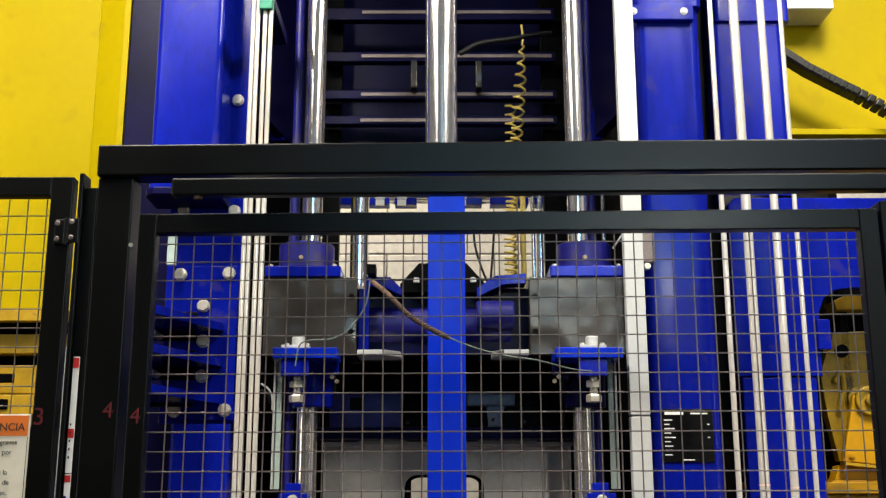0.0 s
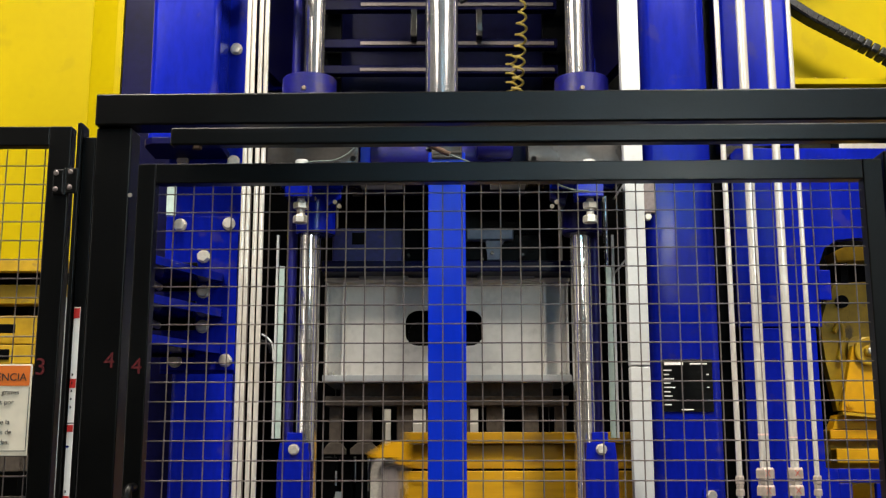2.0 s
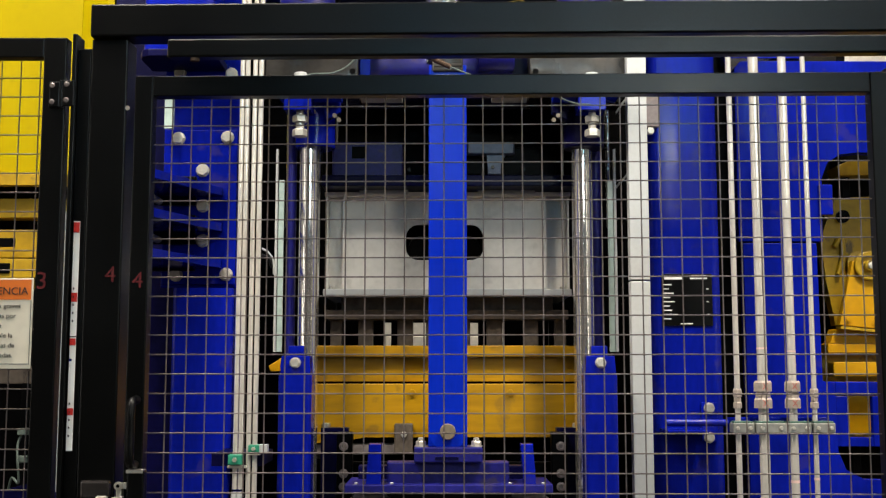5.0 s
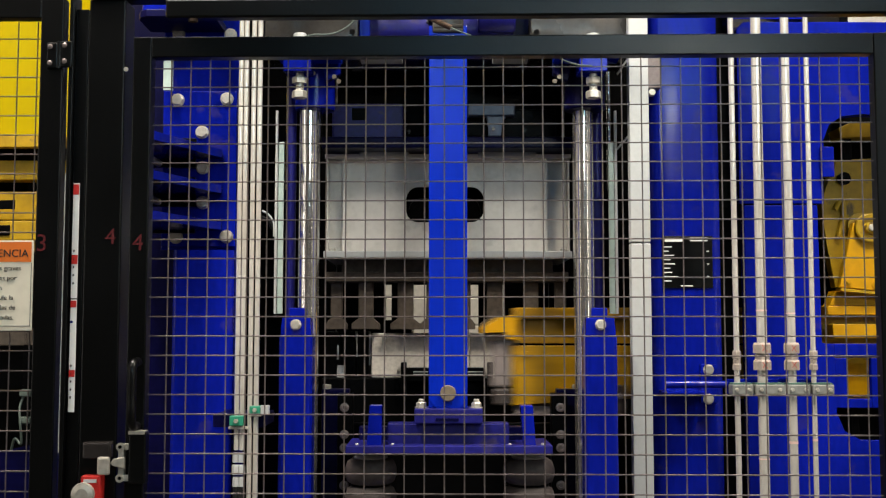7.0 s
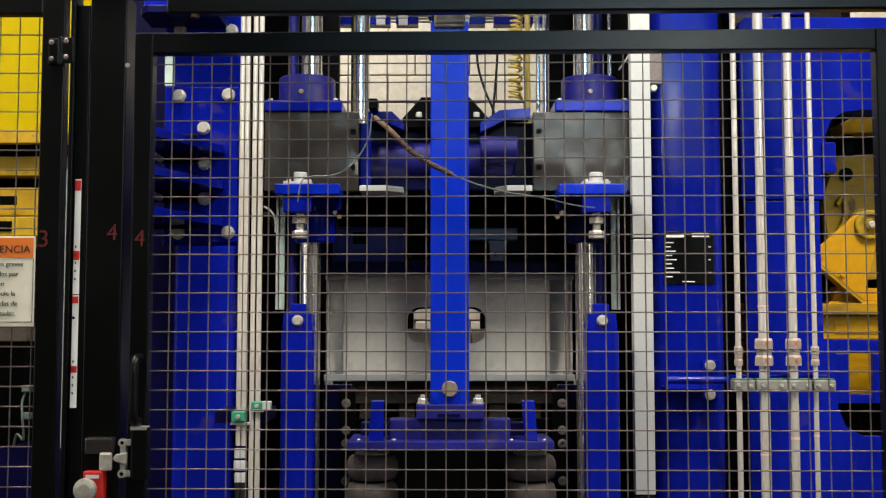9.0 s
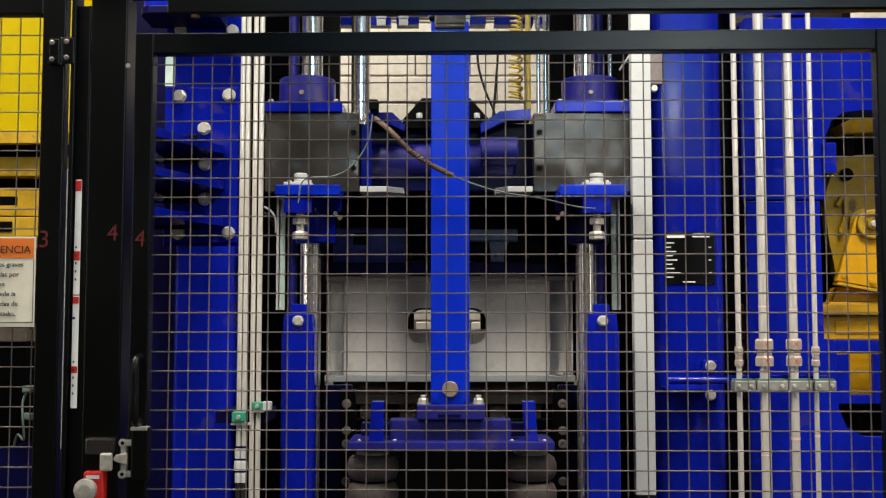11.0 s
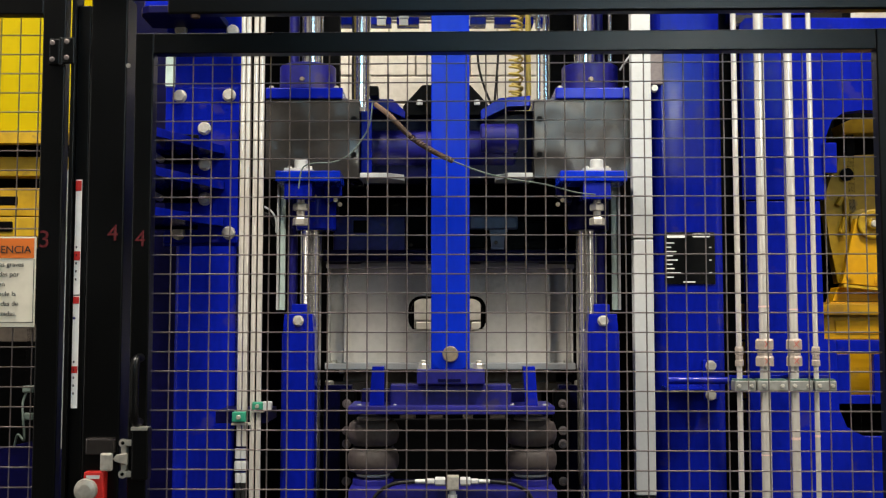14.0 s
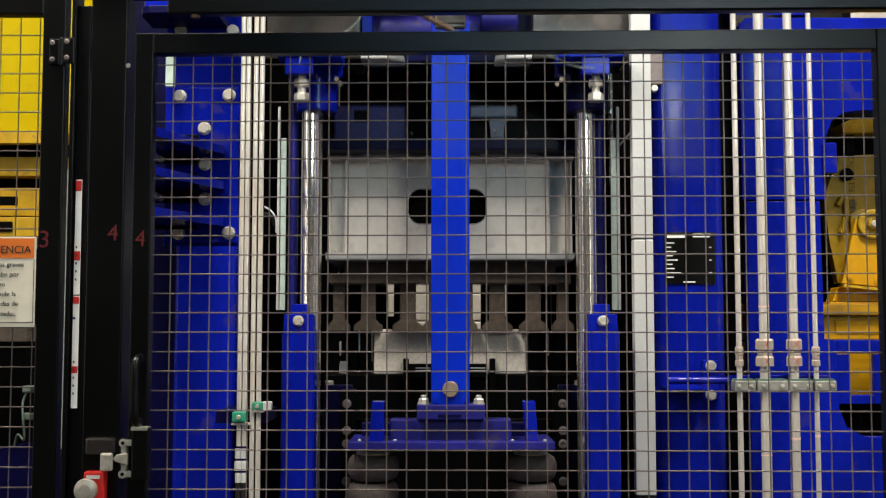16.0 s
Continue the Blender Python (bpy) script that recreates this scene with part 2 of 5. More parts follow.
def cord(points, r, seg=12, steps=8, bm=None):
    """A round cord through a few places, smoothed."""
    bm = bm or bmesh.new()
    p = [Vector(q) for q in points]
    p = [2 * p[0] - p[1]] + p + [2 * p[-1] - p[-2]]
    line = []
    for i in range(1, len(p) - 2):
        for s in range(steps):
            t = s / steps
            a, b, c, d = p[i - 1:i + 3]
            line.append(0.5 * (2 * b + (c - a) * t + (2 * a - 5 * b + 4 * c - d) * t * t + (3 * b - a - 3 * c + d) * t ** 3))
    line.append(p[-2])
    loops = []
    for i, q in enumerate(line):
        way = (line[min(i + 1, len(line) - 1)] - line[max(i - 1, 0)]).normalized()
        side = way.cross(Vector((0.3, 0.9, 0.2))).normalized()
        up = side.cross(way)
        loops.append([bm.verts.new(q + r * (math.cos(2 * math.pi * k / seg) * side + math.sin(2 * math.pi * k / seg) * up)) for k in range(seg)])
    for a, b in zip(loops, loops[1:]):
        for k in range(seg):
            bm.faces.new((a[k], a[(k + 1) % seg], b[(k + 1) % seg], b[k])).smooth = seg > 6
    bm.faces.new(loops[0][::-1])
    bm.faces.new(loops[-1])
    return bm


def lettering(name, text, at, size, mat, parent, spacing=1.0, align="LEFT", thick=0.0006):
    """Built-in letters on a face that looks towards the viewer."""
    cu = bpy.data.curves.new(name, "FONT")
    cu.body, cu.size, cu.extrude, cu.align_x, cu.space_character = text, size, thick, align, spacing
    tmp = bpy.data.objects.new(name, cu)
    scene.collection.objects.link(tmp)
    bpy.context.view_layer.update()
    me = bpy.data.meshes.new_from_object(tmp.evaluated_get(bpy.context.evaluated_depsgraph_get()))
    bpy.data.objects.remove(tmp)
    o = origin(parent)
    me.transform(Matrix.Translation(Vector(at) - o) @ Matrix.Rotation(radians(90), 4, "X"))
    me.materials.clear()
    me.materials.append(mat)
    ob = new(name, me)
    ob.parent = parent
    return ob


# ---- the hall ----
setting("floor", box(-8, 8, -7, 9.2, -0.2, 0, 0), FLOORM, "grey dusty concrete floor of the hall", "floor")
setting("ceiling", box(-8, 8, -7, 9.2, 6.2, 6.4, 0), CEIL, "grey sheet metal ceiling of the hall", "ceiling")
wall_north = setting("wall_north", box(-8, 8, 8.02, 8.3, 0, 6.2, 0), MORTAR, "cream painted concrete block wall behind the press", "wall")
wall = box(-8, 8, -7.2, -7, 0, 3.85, 0)
box(-8, 1.73, -7.2, -7, 3.85, 4.55, 0, wall)
box(2.67, 8, -7.2, -7, 3.85, 4.55, 0, wall)
box(-8, 8, -7.2, -7, 4.55, 4.73, 0, wall)
box(-8, -0.8, -7.2, -7, 4.73, 5.67, 0, wall)
box(4.2, 8, -7.2, -7, 4.73, 5.67, 0, wall)
box(-8, 8, -7.2, -7, 5.67, 6.2, 0, wall)
# unseen wall, kept near black so that the fence reflects little
setting("wall_south", wall, DULL, "dull grey plastered hall wall", "wall")
for side, name in ((-1, "wall_west"), (1, "wall_east")):
    wall = bmesh.new()
    for y0, y1 in ((-7, -4.9), (-4.3, -0.7), (-0.1, 8.3)):
        box(side * 8, side * 8.2, y0, y1, 0, 6.2, 0, wall)
    for y0, y1 in ((-4.9, -4.3), (-0.7, -0.1)):
        box(side * 8, side * 8.2, y0, y1, 0, 0.8, 0, wall)
        box(side * 8, side * 8.2, y0, y1, 4.2, 6.2, 0, wall)
    setting(name, wall, PALE, "unseen pale plastered hall wall with tall narrow windows added", "wall")

for lx, ly, wide, long, watts in SKYLIGHTS:
    light = thing("skylight", (lx, ly, 6.15), "unseen long translucent skylight strip added in the roof", "skylight", "roof skylights")
    part("panel", box(lx - wide / 2, lx + wide / 2, ly - long / 2, ly + long / 2, 6.15, 6.17, 0.002), GLOW, light)
    for s in (-wide / 2 - 0.04, wide / 2 + 0.04):
        part("frame", box(lx + s - 0.03, lx + s + 0.03, ly - long / 2 - 0.05, ly + long / 2 + 0.05, 6.12, 6.2, 0.004), BOXGREY, light)
for lx, ly, lz, watts in LAMPS:
    light = thing("ceiling_light", (lx, ly, lz - 0.1), "unseen long white ceiling light added to light the press", "ceiling light", "hall lights")
    part("housing", box(lx - 0.28, lx + 0.28, ly - 0.78, ly + 0.78, lz, lz + 0.1, 0.01), BOXGREY, light)
    part("diffuser", box(lx - 0.26, lx + 0.26, ly - 0.76, ly + 0.76, lz - 0.03, lz, 0.01), GLOW, light, "glowing white diffuser")
    for s in (-0.6, 0.6):
        part("hanger", rod(lx, ly + s, lz + 0.1, 6.2, 0.006, 8), ZINC, light)


# ---- the safety fence ----
FY = 2.80            # front plane of the fence


def fence_mesh(x0, x1, z0, z1, y, xs, zs, px, pz, r=0.0018):
    """Welded wires through the places xs and zs, at the pitches px and pz."""
    bm = bmesh.new()
    k = math.ceil((x0 - xs) / px)
    while xs + k * px < x1:
        rod(xs + k * px, y, z0, z1, r, 6, bm)
        k += 1
    k = math.ceil((z0 - zs) / pz)
    while zs + k * pz < z1:
        turned([(r, x0), (r, x1)], (0, y - 2 * r, zs + k * pz), "x", 6, bm)
        k += 1
    return bm


def portal():
    t = thing("gate_portal", (-0.8656, FY, 0), "black powder-coated steel gate portal with a sliding track", "gate frame")
    x0, x1 = -0.9085, -0.8137
    part("post", box(x0, x1, FY, FY + 0.08, 0, 2.2076, 0.004), BLACK, t, "black steel post with a red chalk mark")
    part("lintel", box(-0.9081, 1.75, FY - 0.02, FY + 0.06, 2.2092, 2.2957, 0.005), BLACK, t)
    part("track", box(-0.6943, 1.75, FY - 0.06, FY - 0.022, 2.1417, 2.1892, 0.005), BLACK, t)
    part("end_post", box(1.1545, 1.2437, FY, FY + 0.08, 0, 2.1300, 0.004), BLACK, t)
    bm = bmesh.new()
    hexhead((-0.6265, FY - 0.045, 2.1341), 0.012, 0.01, "z", 0, bm)
    part("roller_bolt", bm, WRAP, t)
    lettering("chalk_mark", "4", (-0.8546, FY - 0.001, 1.5723), 0.058, CHALK, t)
    return t


def gate():
    gx0, gx1 = -0.7935, 1.1500
    zt = 2.1100
    t = thing("fence_gate", (-0.7677, FY, 0.1), "black steel mesh sliding gate, closed", "gate")
    a, b = FY + 0.005, FY + 0.045
    s0, s1 = -0.7461, 1.1005
    zi = 2.0564
    part("top_rail", box(s0, s1, a, b, zi, zt, 0.003), BLACK, t)
    part("stile", box(gx0, s0, a - 0.001, b + 0.001, 0.1, zt, 0.003), BLACK, t)
    part("stile", box(s1, gx1, a - 0.001, b + 0.001, 0.1, zt, 0.003), BLACK, t)
    part("bottom_rail", box(s0, s1, a, b, 0.1, 0.15, 0.003), BLACK, t)
    part("wire_mesh", fence_mesh(s0, s1, 0.15, zi, FY + 0.03, -0.4465, 1.5370, 0.0506, 0.0494), WIRE, t, "welded grey square wire mesh", "stuff")
    hx = -0.7625
    part("handle", cord([(hx, FY, 1.2756), (hx, FY - 0.045, 1.2658), (hx, FY - 0.05, 1.1973), (hx, FY - 0.045, 1.1249), (hx, FY, 1.1138)], 0.011), BLACK, t)
    part("lock_box", box(-0.7734, -0.7313, FY - 0.03, FY + 0.003, 0.9740, 1.1032, 0.004), BLACK, t)
    part("lock_lid", box(-0.7746, -0.7338, FY - 0.034, FY - 0.0, 1.0962, 1.1046, 0.001), ZINC, t)
    part("screw", turned([(0.006, 0), (0.006, 0.004)], (-0.8089, FY, 2.0233), "y", 12), ZINC, t)
    lettering("chalk_mark", "4", (-0.7852, FY + 0.003, 1.5579), 0.058, CHALK, t)
    return t


def side_panel():
    t = thing("mesh_fence", (-1.0006, FY, 0.05), "black steel mesh fence panel hung on hinges", "fence panel")
    x0, x1 = -1.0322, -0.9732
    zt, zi = 2.2123, 2.1594
    part("stile", box(x0, x1, FY, FY + 0.04, 0.05, zt, 0.003), BLACK, t)
    part("top_rail", box(-2.0, x0, FY + 0.001, FY + 0.039, zi, zt, 0.003), BLACK, t)
    part("bottom_rail", box(-2.0, x0, FY + 0.001, FY + 0.039, 0.05, 0.1, 0.003), BLACK, t)
    part("wire_mesh", fence_mesh(-2.0, x0, 0.1, zi, FY + 0.028, -1.1001, 2.0087, 0.0506, 0.0505), WIRE, t, "welded grey square wire mesh", "stuff")
    jamb = thing("gate_jamb", (-0.9402, FY, 0), "black steel angle jamb with hinge and stickers", "fence post")
    part("flange", box(-0.9545, -0.9430, FY - 0.012, FY + 0.05, 0, 2.2186, 0.002), BLACK, jamb)
    part("web", box(-0.9425, -0.9100, FY + 0.004, FY + 0.02, 0, 2.1827, 0.002), BLACK, jamb)
    zm = 2.0588
    h = part("hinge", box(-1.0128, -0.9852, FY - 0.008, FY - 0.001, zm - 0.034, zm + 0.034, 0.003), BLACK, t, "black butterfly hinge")
    part("knuckle", rod(-0.9794, FY - 0.008, zm - 0.036, zm + 0.036, 0.006, 12), BLACK, h)
    part("hinge_leaf", box(-0.9736, -0.9431, FY - 0.021, FY - 0.013, zm - 0.034, zm + 0.034, 0.003), BLACK, h)
    for px, py in ((95, 78), (95, 108), (124, 78), (124, 107)):
        part("screw", turned([(0.006, 0), (0.007, 0.002), (0.004, 0.004)], (-1.1376 + (px + 0.0) * 0.001429, FY - (0.013 if px < 110 else 0.026), zm + (93 - py) * 0.001429), "y", 12), WIRE, h)
    lettering("chalk_mark", "3", (-1.0299, FY - 0.002, 1.5550), 0.062, CHALK, t)
    part("edge_strip", box(-0.9588, -0.9548, FY - 0.005, FY + 0.01, 1.0481, 1.7535, 0.0005), GALV, jamb, "bare worn metal edge")
    # warning stickers on the jamb
    for n, (za, zb, stripes) in enumerate(((1.4349, 1.7286, ((1.6993, 1.7256), (1.5217, 1.5449))), (1.1484, 1.4320, ((1.4118, 1.4291), (1.2368, 1.2539))))):
        s = thing("warning_sticker", (-0.9353, FY + 0.002, za), "narrow white safety sticker with red bands", "sticker", "stickers on the jamb")
        part("paper", box(-0.9385, -0.9225, FY + 0.0010, FY + 0.0035, za, zb, 0.0005), WHITE, s)
        for a, b in stripes:
            part("red_band", box(-0.9380, -0.9230, FY - 0.0004, FY + 0.0006, a, b, 0), RED, s)
        if n == 1:
            part("blue_ring", turned([(0.0036, 0), (0.0036, 0.0006), (0.0024, 0.0006), (0.0024, 0)], (-0.9345, FY + 0.0009, 1.375), "y", 24), BLUE, s)
        for k in range(5):
            zz = za + (zb - za) * (0.12 + 0.07 * k) 
            part("print_bar", box(-0.9345, -0.9310, FY - 0.0004, FY + 0.0006, zz, zz + 0.006, 0), INK, s)
    # gate interlock
    k = thing("gate_interlock", (-0.8365, FY, 0.9796), "grey metal gate interlock latch bolted to the post", "latch")
    part("guard", box(-0.8905, -0.8186, FY - 0.03, FY - 0.001, 1.0353, 1.0771, 0.006), SMOKE, k, "smoky plastic actuator guard")
    part("latch_body", box(-0.8483, -0.8176, FY - 0.045, FY - 0.031, 0.9975, 1.0417, 0.005), ZINC, k)
    part("striker_plate", box(-0.8026, -0.7885, FY - 0.022, FY - 0.001, 0.9851, 1.0684, 0.002), ZINC, k)
    part("striker_tongue", prism([(-0.8194, 1.0253), (-0.8110, 1.0364), (-0.7829, 1.0406), (-0.7829, 1.0114), (-0.8110, 1.0184)], "y", FY - 0.034, FY - 0.0225, 0.002), ZINC, k)
    for py in (785, 839):
        zs = 1.0267 + (812 - py) * 0.001419
        lug = part("lug", box(-0.8011, -0.7759, FY - 0.026, FY - 0.0225, zs - 0.008, zs + 0.008, 0.002), ZINC, k)
        part("screw", turned([(0.0105, 0), (0.0105, 0.004), (0.005, 0.0045), (0.005, 0.002)], (-0.7955, FY - 0.0265, zs), "y", 18), ZINC, lug)
        part("screw_socket", turned([(0.0045, 0), (0.0045, 0.0015)], (-0.7955, FY - 0.0312, zs), "y", 12), SHADEBLACK, lug)
    e = thing("push_button_box", (-0.8735, FY - 0.03, 0.8654), "red push-button box with a grey mushroom knob", "switch")
    part("housing", box(-0.8902, -0.8400, FY - 0.035, FY - 0.001, 0.8654, 0.9947, 0.003), RED, e)
    part("legend_plate", box(-0.8824, -0.8503, FY - 0.038, FY - 0.0355, 0.9781, 0.9864, 0), BOXGREY, e)
    part("knob", turned([(0.014, 0), (0.014, 0.015), (0.027, 0.018), (0.029, 0.026), (0.027, 0.034), (0.015, 0.037)], (-0.8754, FY - 0.035, 0.9535), "y", 24), ZINC, e, "grey mushroom knob")


def warning_sign():
    x0, x1 = -1.2149, -1.0334
    z0, z1 = 1.3528, 1.5816
    t = thing("warning_sign", ((x0 + x1) / 2, FY, z0), "orange and cream warning sign tied to the mesh", "sign")
    y = FY - 0.004
    part("plate", box(x0, x1, y, y + 0.003, z0, z1, 0.001), SIGNPAPER, t)
    part("header", box(x0 + 0.005, x1 - 0.005, y - 0.0015, y - 0.0003, 1.5270, z1 - 0.004, 0), ORANGE, t)
    part("edge_line", box(x0 + 0.004, x1 - 0.003, y - 0.0015, y - 0.0003, z0 + 0.011, z0 + 0.0125, 0), INK, t)
    part("edge_line", box(x1 - 0.005, x1 - 0.004, y - 0.0015, y - 0.0003, z0 + 0.0128, 1.5242, 0), INK, t)
    lettering("heading", "ADVERTENCIA", (x1 - 0.012, y - 0.002, 1.5399), 0.027, INK, t, align="RIGHT")
    for k, text in enumerate(("es graves", "das por", "en", "nule la", "rdas de", "szadas.")):
        lettering("sign_line", text, (-1.1263, y - 0.002, 1.5055 - 0.0249 * k), 0.0172, INK, t)
    for k in range(6):
        zz = 1.5055 - 0.0249 * k
        w = (0.10, 0.095, 0.105, 0.098, 0.10, 0.092)[k]
        part("print_bar", box(x0 + 0.012, x0 + w - 0.03, y - 0.0015, y - 0.0003, zz, zz + 0.008, 0), INK, t)


# portal and gate stand slightly askew to the press
for ob in (portal(), gate()):
    m = Matrix.Translation((-0.8656, FY, 0)) @ Matrix.Rotation(radians(-1.4), 4, "Z") @ Matrix.Translation((--0.8656, -FY, 0)) @ Matrix.Translation(ob.location)
    ob.location, ob.rotation_euler = m.translation, (0, 0, radians(-1.4))
side_panel()
warning_sign()


# ---- the press: columns and frame ----
def bolts(parent, spots, y, r=0.022, h=0.016, mat=ZINC):
    for k, (x, z) in enumerate(spots):
        b = part("bolt", hexhead((x, y - 0.004, z), r, h, "y", 0.35 * k), mat, parent, "zinc-plated hexagon bolt")
        part("washer", turned([(r * 1.08, 0), (r * 1.08, 0.004)], (x, y, z), "y", 20), mat, b)


def left_column():
    y = 4.5
    t = thing("press_column", (-1.0014, y, 0), "blue steel press column with bolted plates and ribs", "machine column", "press columns")
    part("lower_column", tube(-1.0960, -0.8483, y, y + 0.3, 0, 1.6841, 0.02), BLUE, t)
    part("upper_column", tube(-1.2196, -0.9311, y - 0.1, y + 0.2, 2.6536, 4.6, 0.03), BLUE, t)
    part("column_foot", prism([(-1.2350, y + 0.12), (-1.2350, y - 0.06), (-1.2200, y - 0.10), (-1.1900, y - 0.12), (-0.9400, y - 0.12), (-0.9150, y - 0.09), (-0.9150, y + 0.12)], "z", 2.622, 2.652, 0.003), SHADENAVY, t, "dark blue foot plate")
    part("back_plate", box(-1.1755, -0.8560, 4.62, 4.66, 1.6931, 4.6, 0.004), BLUE, t)
    part("mounting_plate", box(-1.1683, -0.8578, 4.59, 4.617, 1.7050, 2.3619, 0.004), BLUE, t)
    bolts(t, [(-1.1068, 2.3236), (-0.9002, 2.3284), (-1.0025, 2.1868), (-0.9978, 2.0363), (-0.9956, 1.8888), (-1.1040, 1.7444), (-0.8945, 1.7467)], 4.59, 0.026)
    bolts(t, [(-0.8993, 3.1244), (-1.1144, 2.6163), (-0.8944, 2.6112)], 4.618, 0.025)
    for py in (222, 292, 364):
        z = 1.35 + 4.08 * math.tan(radians(4.1) + math.atan((441 - py) / 1953.0))
        part("rib", prism([(-1.1316, 3.98), (-0.9385, 4.48), (-0.9087, 4.54), (-0.9137, 4.588), (-1.2971, 4.588)], "z", z - 0.034, z, 0.003), BLUE, t)
    # black strips stand in for the shade that the ribs cast below them
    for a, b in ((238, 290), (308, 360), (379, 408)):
        part("rib_shade", box(-1.2925, -1.0236, 4.565, 4.5885, 2.0124 + (300 - b) * 0.002345, 2.0124 + (300 - a) * 0.002345, 0.003), SHADEBLACK, t)
    for py in (283, 352):
        part("pin", turned([(0.014, 0), (0.014, 0.12)], (-1.1593, 4.5, 2.0407 - (py - 283) * 0.002304), "y", 16), ZINC, t)
    part("pale_strip", box(-1.1479, -1.1105, 4.5, 4.52, 2.3468, 2.5676, 0.002), STRIP, t)
    # dark sheet added behind the gap, the shade there being its colour
    part("shadow_plate", box(-1.4580, -1.1252, 4.81, 4.84, 0, 4.6, 0.004), SHADENAVY, t)


def right_column():
    t = thing("press_column", (1.0073, 4.5, 0), "blue rounded steel press column with a rating plate", "machine column", "press columns")
    part("column", tube(0.8641, 1.1529, 4.5, 4.8, 0, 4.6, 0.045), BLUE, t)
    zc0, zc1 = 3.4420, 3.5144
    part("collar", box(0.8261, 1.1210, 4.465, 4.5, zc0, zc1, 0.004), BLUE, t)
    for px in (1124, 1219):
        part("collar_bolt", turned([(0.017, 0), (0.017, 0.004), (0.010, 0.0045), (0.010, 0.010)], (0.8541 + (px - 1124) * 0.002353, 4.465, 3.4800), "y", 20), GALV, t)
    part("upper_sleeve", tube(0.8548, 1.1621, 4.48, 4.82, zc1, 4.6, 0.03), BLUE, t)
    part("small_bracket", box(0.8330, 0.9028, 4.47, 4.5, 2.3494, 2.4911, 0.003), WIRE, t)
    part("bolt", hexhead((0.8650, 4.47, 2.3284), 0.016, 0.02), ZINC, t)
    # rating plate; its brand is a plain shape, its fine print plain bars
    p = thing("rating_plate", (1.0068, 4.5, 1.5312), "black rating plate with small white print", "sign")
    x0, x1, z0, z1 = 0.9055, 1.1105, 1.5289, 1.7413
    part("plate", box(x0, x1, 4.494, 4.499, z0, z1, 0.001), BLACK, p)
    w, h = x1 - x0, z1 - z0
    part("brand_mark", box(x0 + 0.05 * w, x0 + 0.42 * w, 4.4928, 4.4938, z1 - 0.11 * h, z1 - 0.04 * h, 0.0), WHITE, p)
    for k in range(2):
        part("print_bar", box(x0 + 0.56 * w, x0 + 0.9 * w, 4.4928, 4.4938, z1 - (0.055 + 0.045 * k) * h, z1 - (0.03 + 0.045 * k) * h, 0), WHITE, p)
    for k, u in enumerate((0.16, 0.10, 0.20, 0.13, 0.22, 0.12, 0.16, 0.28, 0.14)):
        zz = z1 - (0.22 + 0.082 * k) * h
        part("print_bar", box(x0 + 0.03 * w, x0 + (0.03 + u) * w, 4.4928, 4.4938, zz, zz + 0.02 * h, 0), WHITE, p)
        if k % 3 == 1:
            part("print_bar", box(x0 + 0.88 * w, x0 + 0.93 * w, 4.4928, 4.4938, zz, zz + 0.02 * h, 0), WHITE, p)
    part("print_bar", box(x0 + 0.36 * w, x0 + 0.6 * w, 4.4928, 4.4938, z0 + 0.03 * h, z0 + 0.05 * h, 0), WHITE, p)
    # pale guide rail beside the column, in two lengths
    g = thing("guide_rail", (0.8033, 4.42, 0.1), "pale grey aluminium guide rail beside the blue column", "rail")
    zs = 1.7078
    part("rail_length", box(0.7648, 0.8442, 4.42, 4.47, zs + 0.003, 4.6, 0.003), GALV, g)
    part("rail_length", box(0.7648, 0.8442, 4.42, 4.47, 0.6905, zs - 0.003, 0.003), GALV, g)
    part("rail_length", box(0.7625, 0.8465, 4.425, 4.47, 0.1, 0.6839, 0.003), BLACK, g)


def guide_columns():
    for px, mat in ((550, WORN), (1038, WORN)):
        x = (px - 784) * 0.002356
        t = thing("guide_column", (x, 4.6, 0.3), "worn chrome guide column of the press", "guide column", "guide columns")
        part("shaft", rod(x, 4.6, 0.3, 4.6, 0.0435, 40), mat, t)
        part("base", box(x - 0.09, x + 0.09, 4.56, 4.74, 0.0, 0.3, 0.006), SHADENAVY, t)
        side = -1 if px < 784 else 1
        s = thing("light_strip", (x + side * 0.119833, 4.65, 1.4258), "thin green-tinted plastic strip beside the guide column", "strip", "plastic strips")
        part("strip", box(x + side * 0.114302, x + side * 0.138115, 4.65, 4.66, 1.4258, 2.1558, 0.002), STRIP, s)
        part("strip_rail", box(x + side * 0.140496, x + side * 0.150021, 4.64, 4.66, 1.4258, 2.2897, 0.001), GALV, s)
        if side < 0:
            part("hook", cord([(-0.7549, 4.64, 1.8622), (-0.7260, 4.64, 1.8430), (-0.7065, 4.64, 1.8094), (-0.7035, 4.64, 1.7519)], 0.004), GALV, s)
            part("hook", cord([(-0.7537, 4.64, 1.8334), (-0.7253, 4.62, 1.8190), (-0.7111, 4.64, 1.7807)], 0.006), HOSE, s)
        else:
            part("hook", cord([(0.752, 4.66, 2.128), (0.772, 4.64, 2.150), (0.802, 4.63, 2.186)], 0.004), GALV, s)
            part("hook", cord([(0.757, 4.66, 2.452), (0.780, 4.64, 2.486), (0.806, 4.63, 2.522)], 0.004), GALV, s)
        away = 0.090 if side < 0 else 0.072
        b = thing("blue_guide_tube", (x + side * away, 4.70, 0), "slim blue steel tube beside the guide column", "tube", "guide tubes")
        part("tube", rod(x + side * away, 4.70, 0.0, 4.6, 0.0215, 20), DUSTBLUE, b)


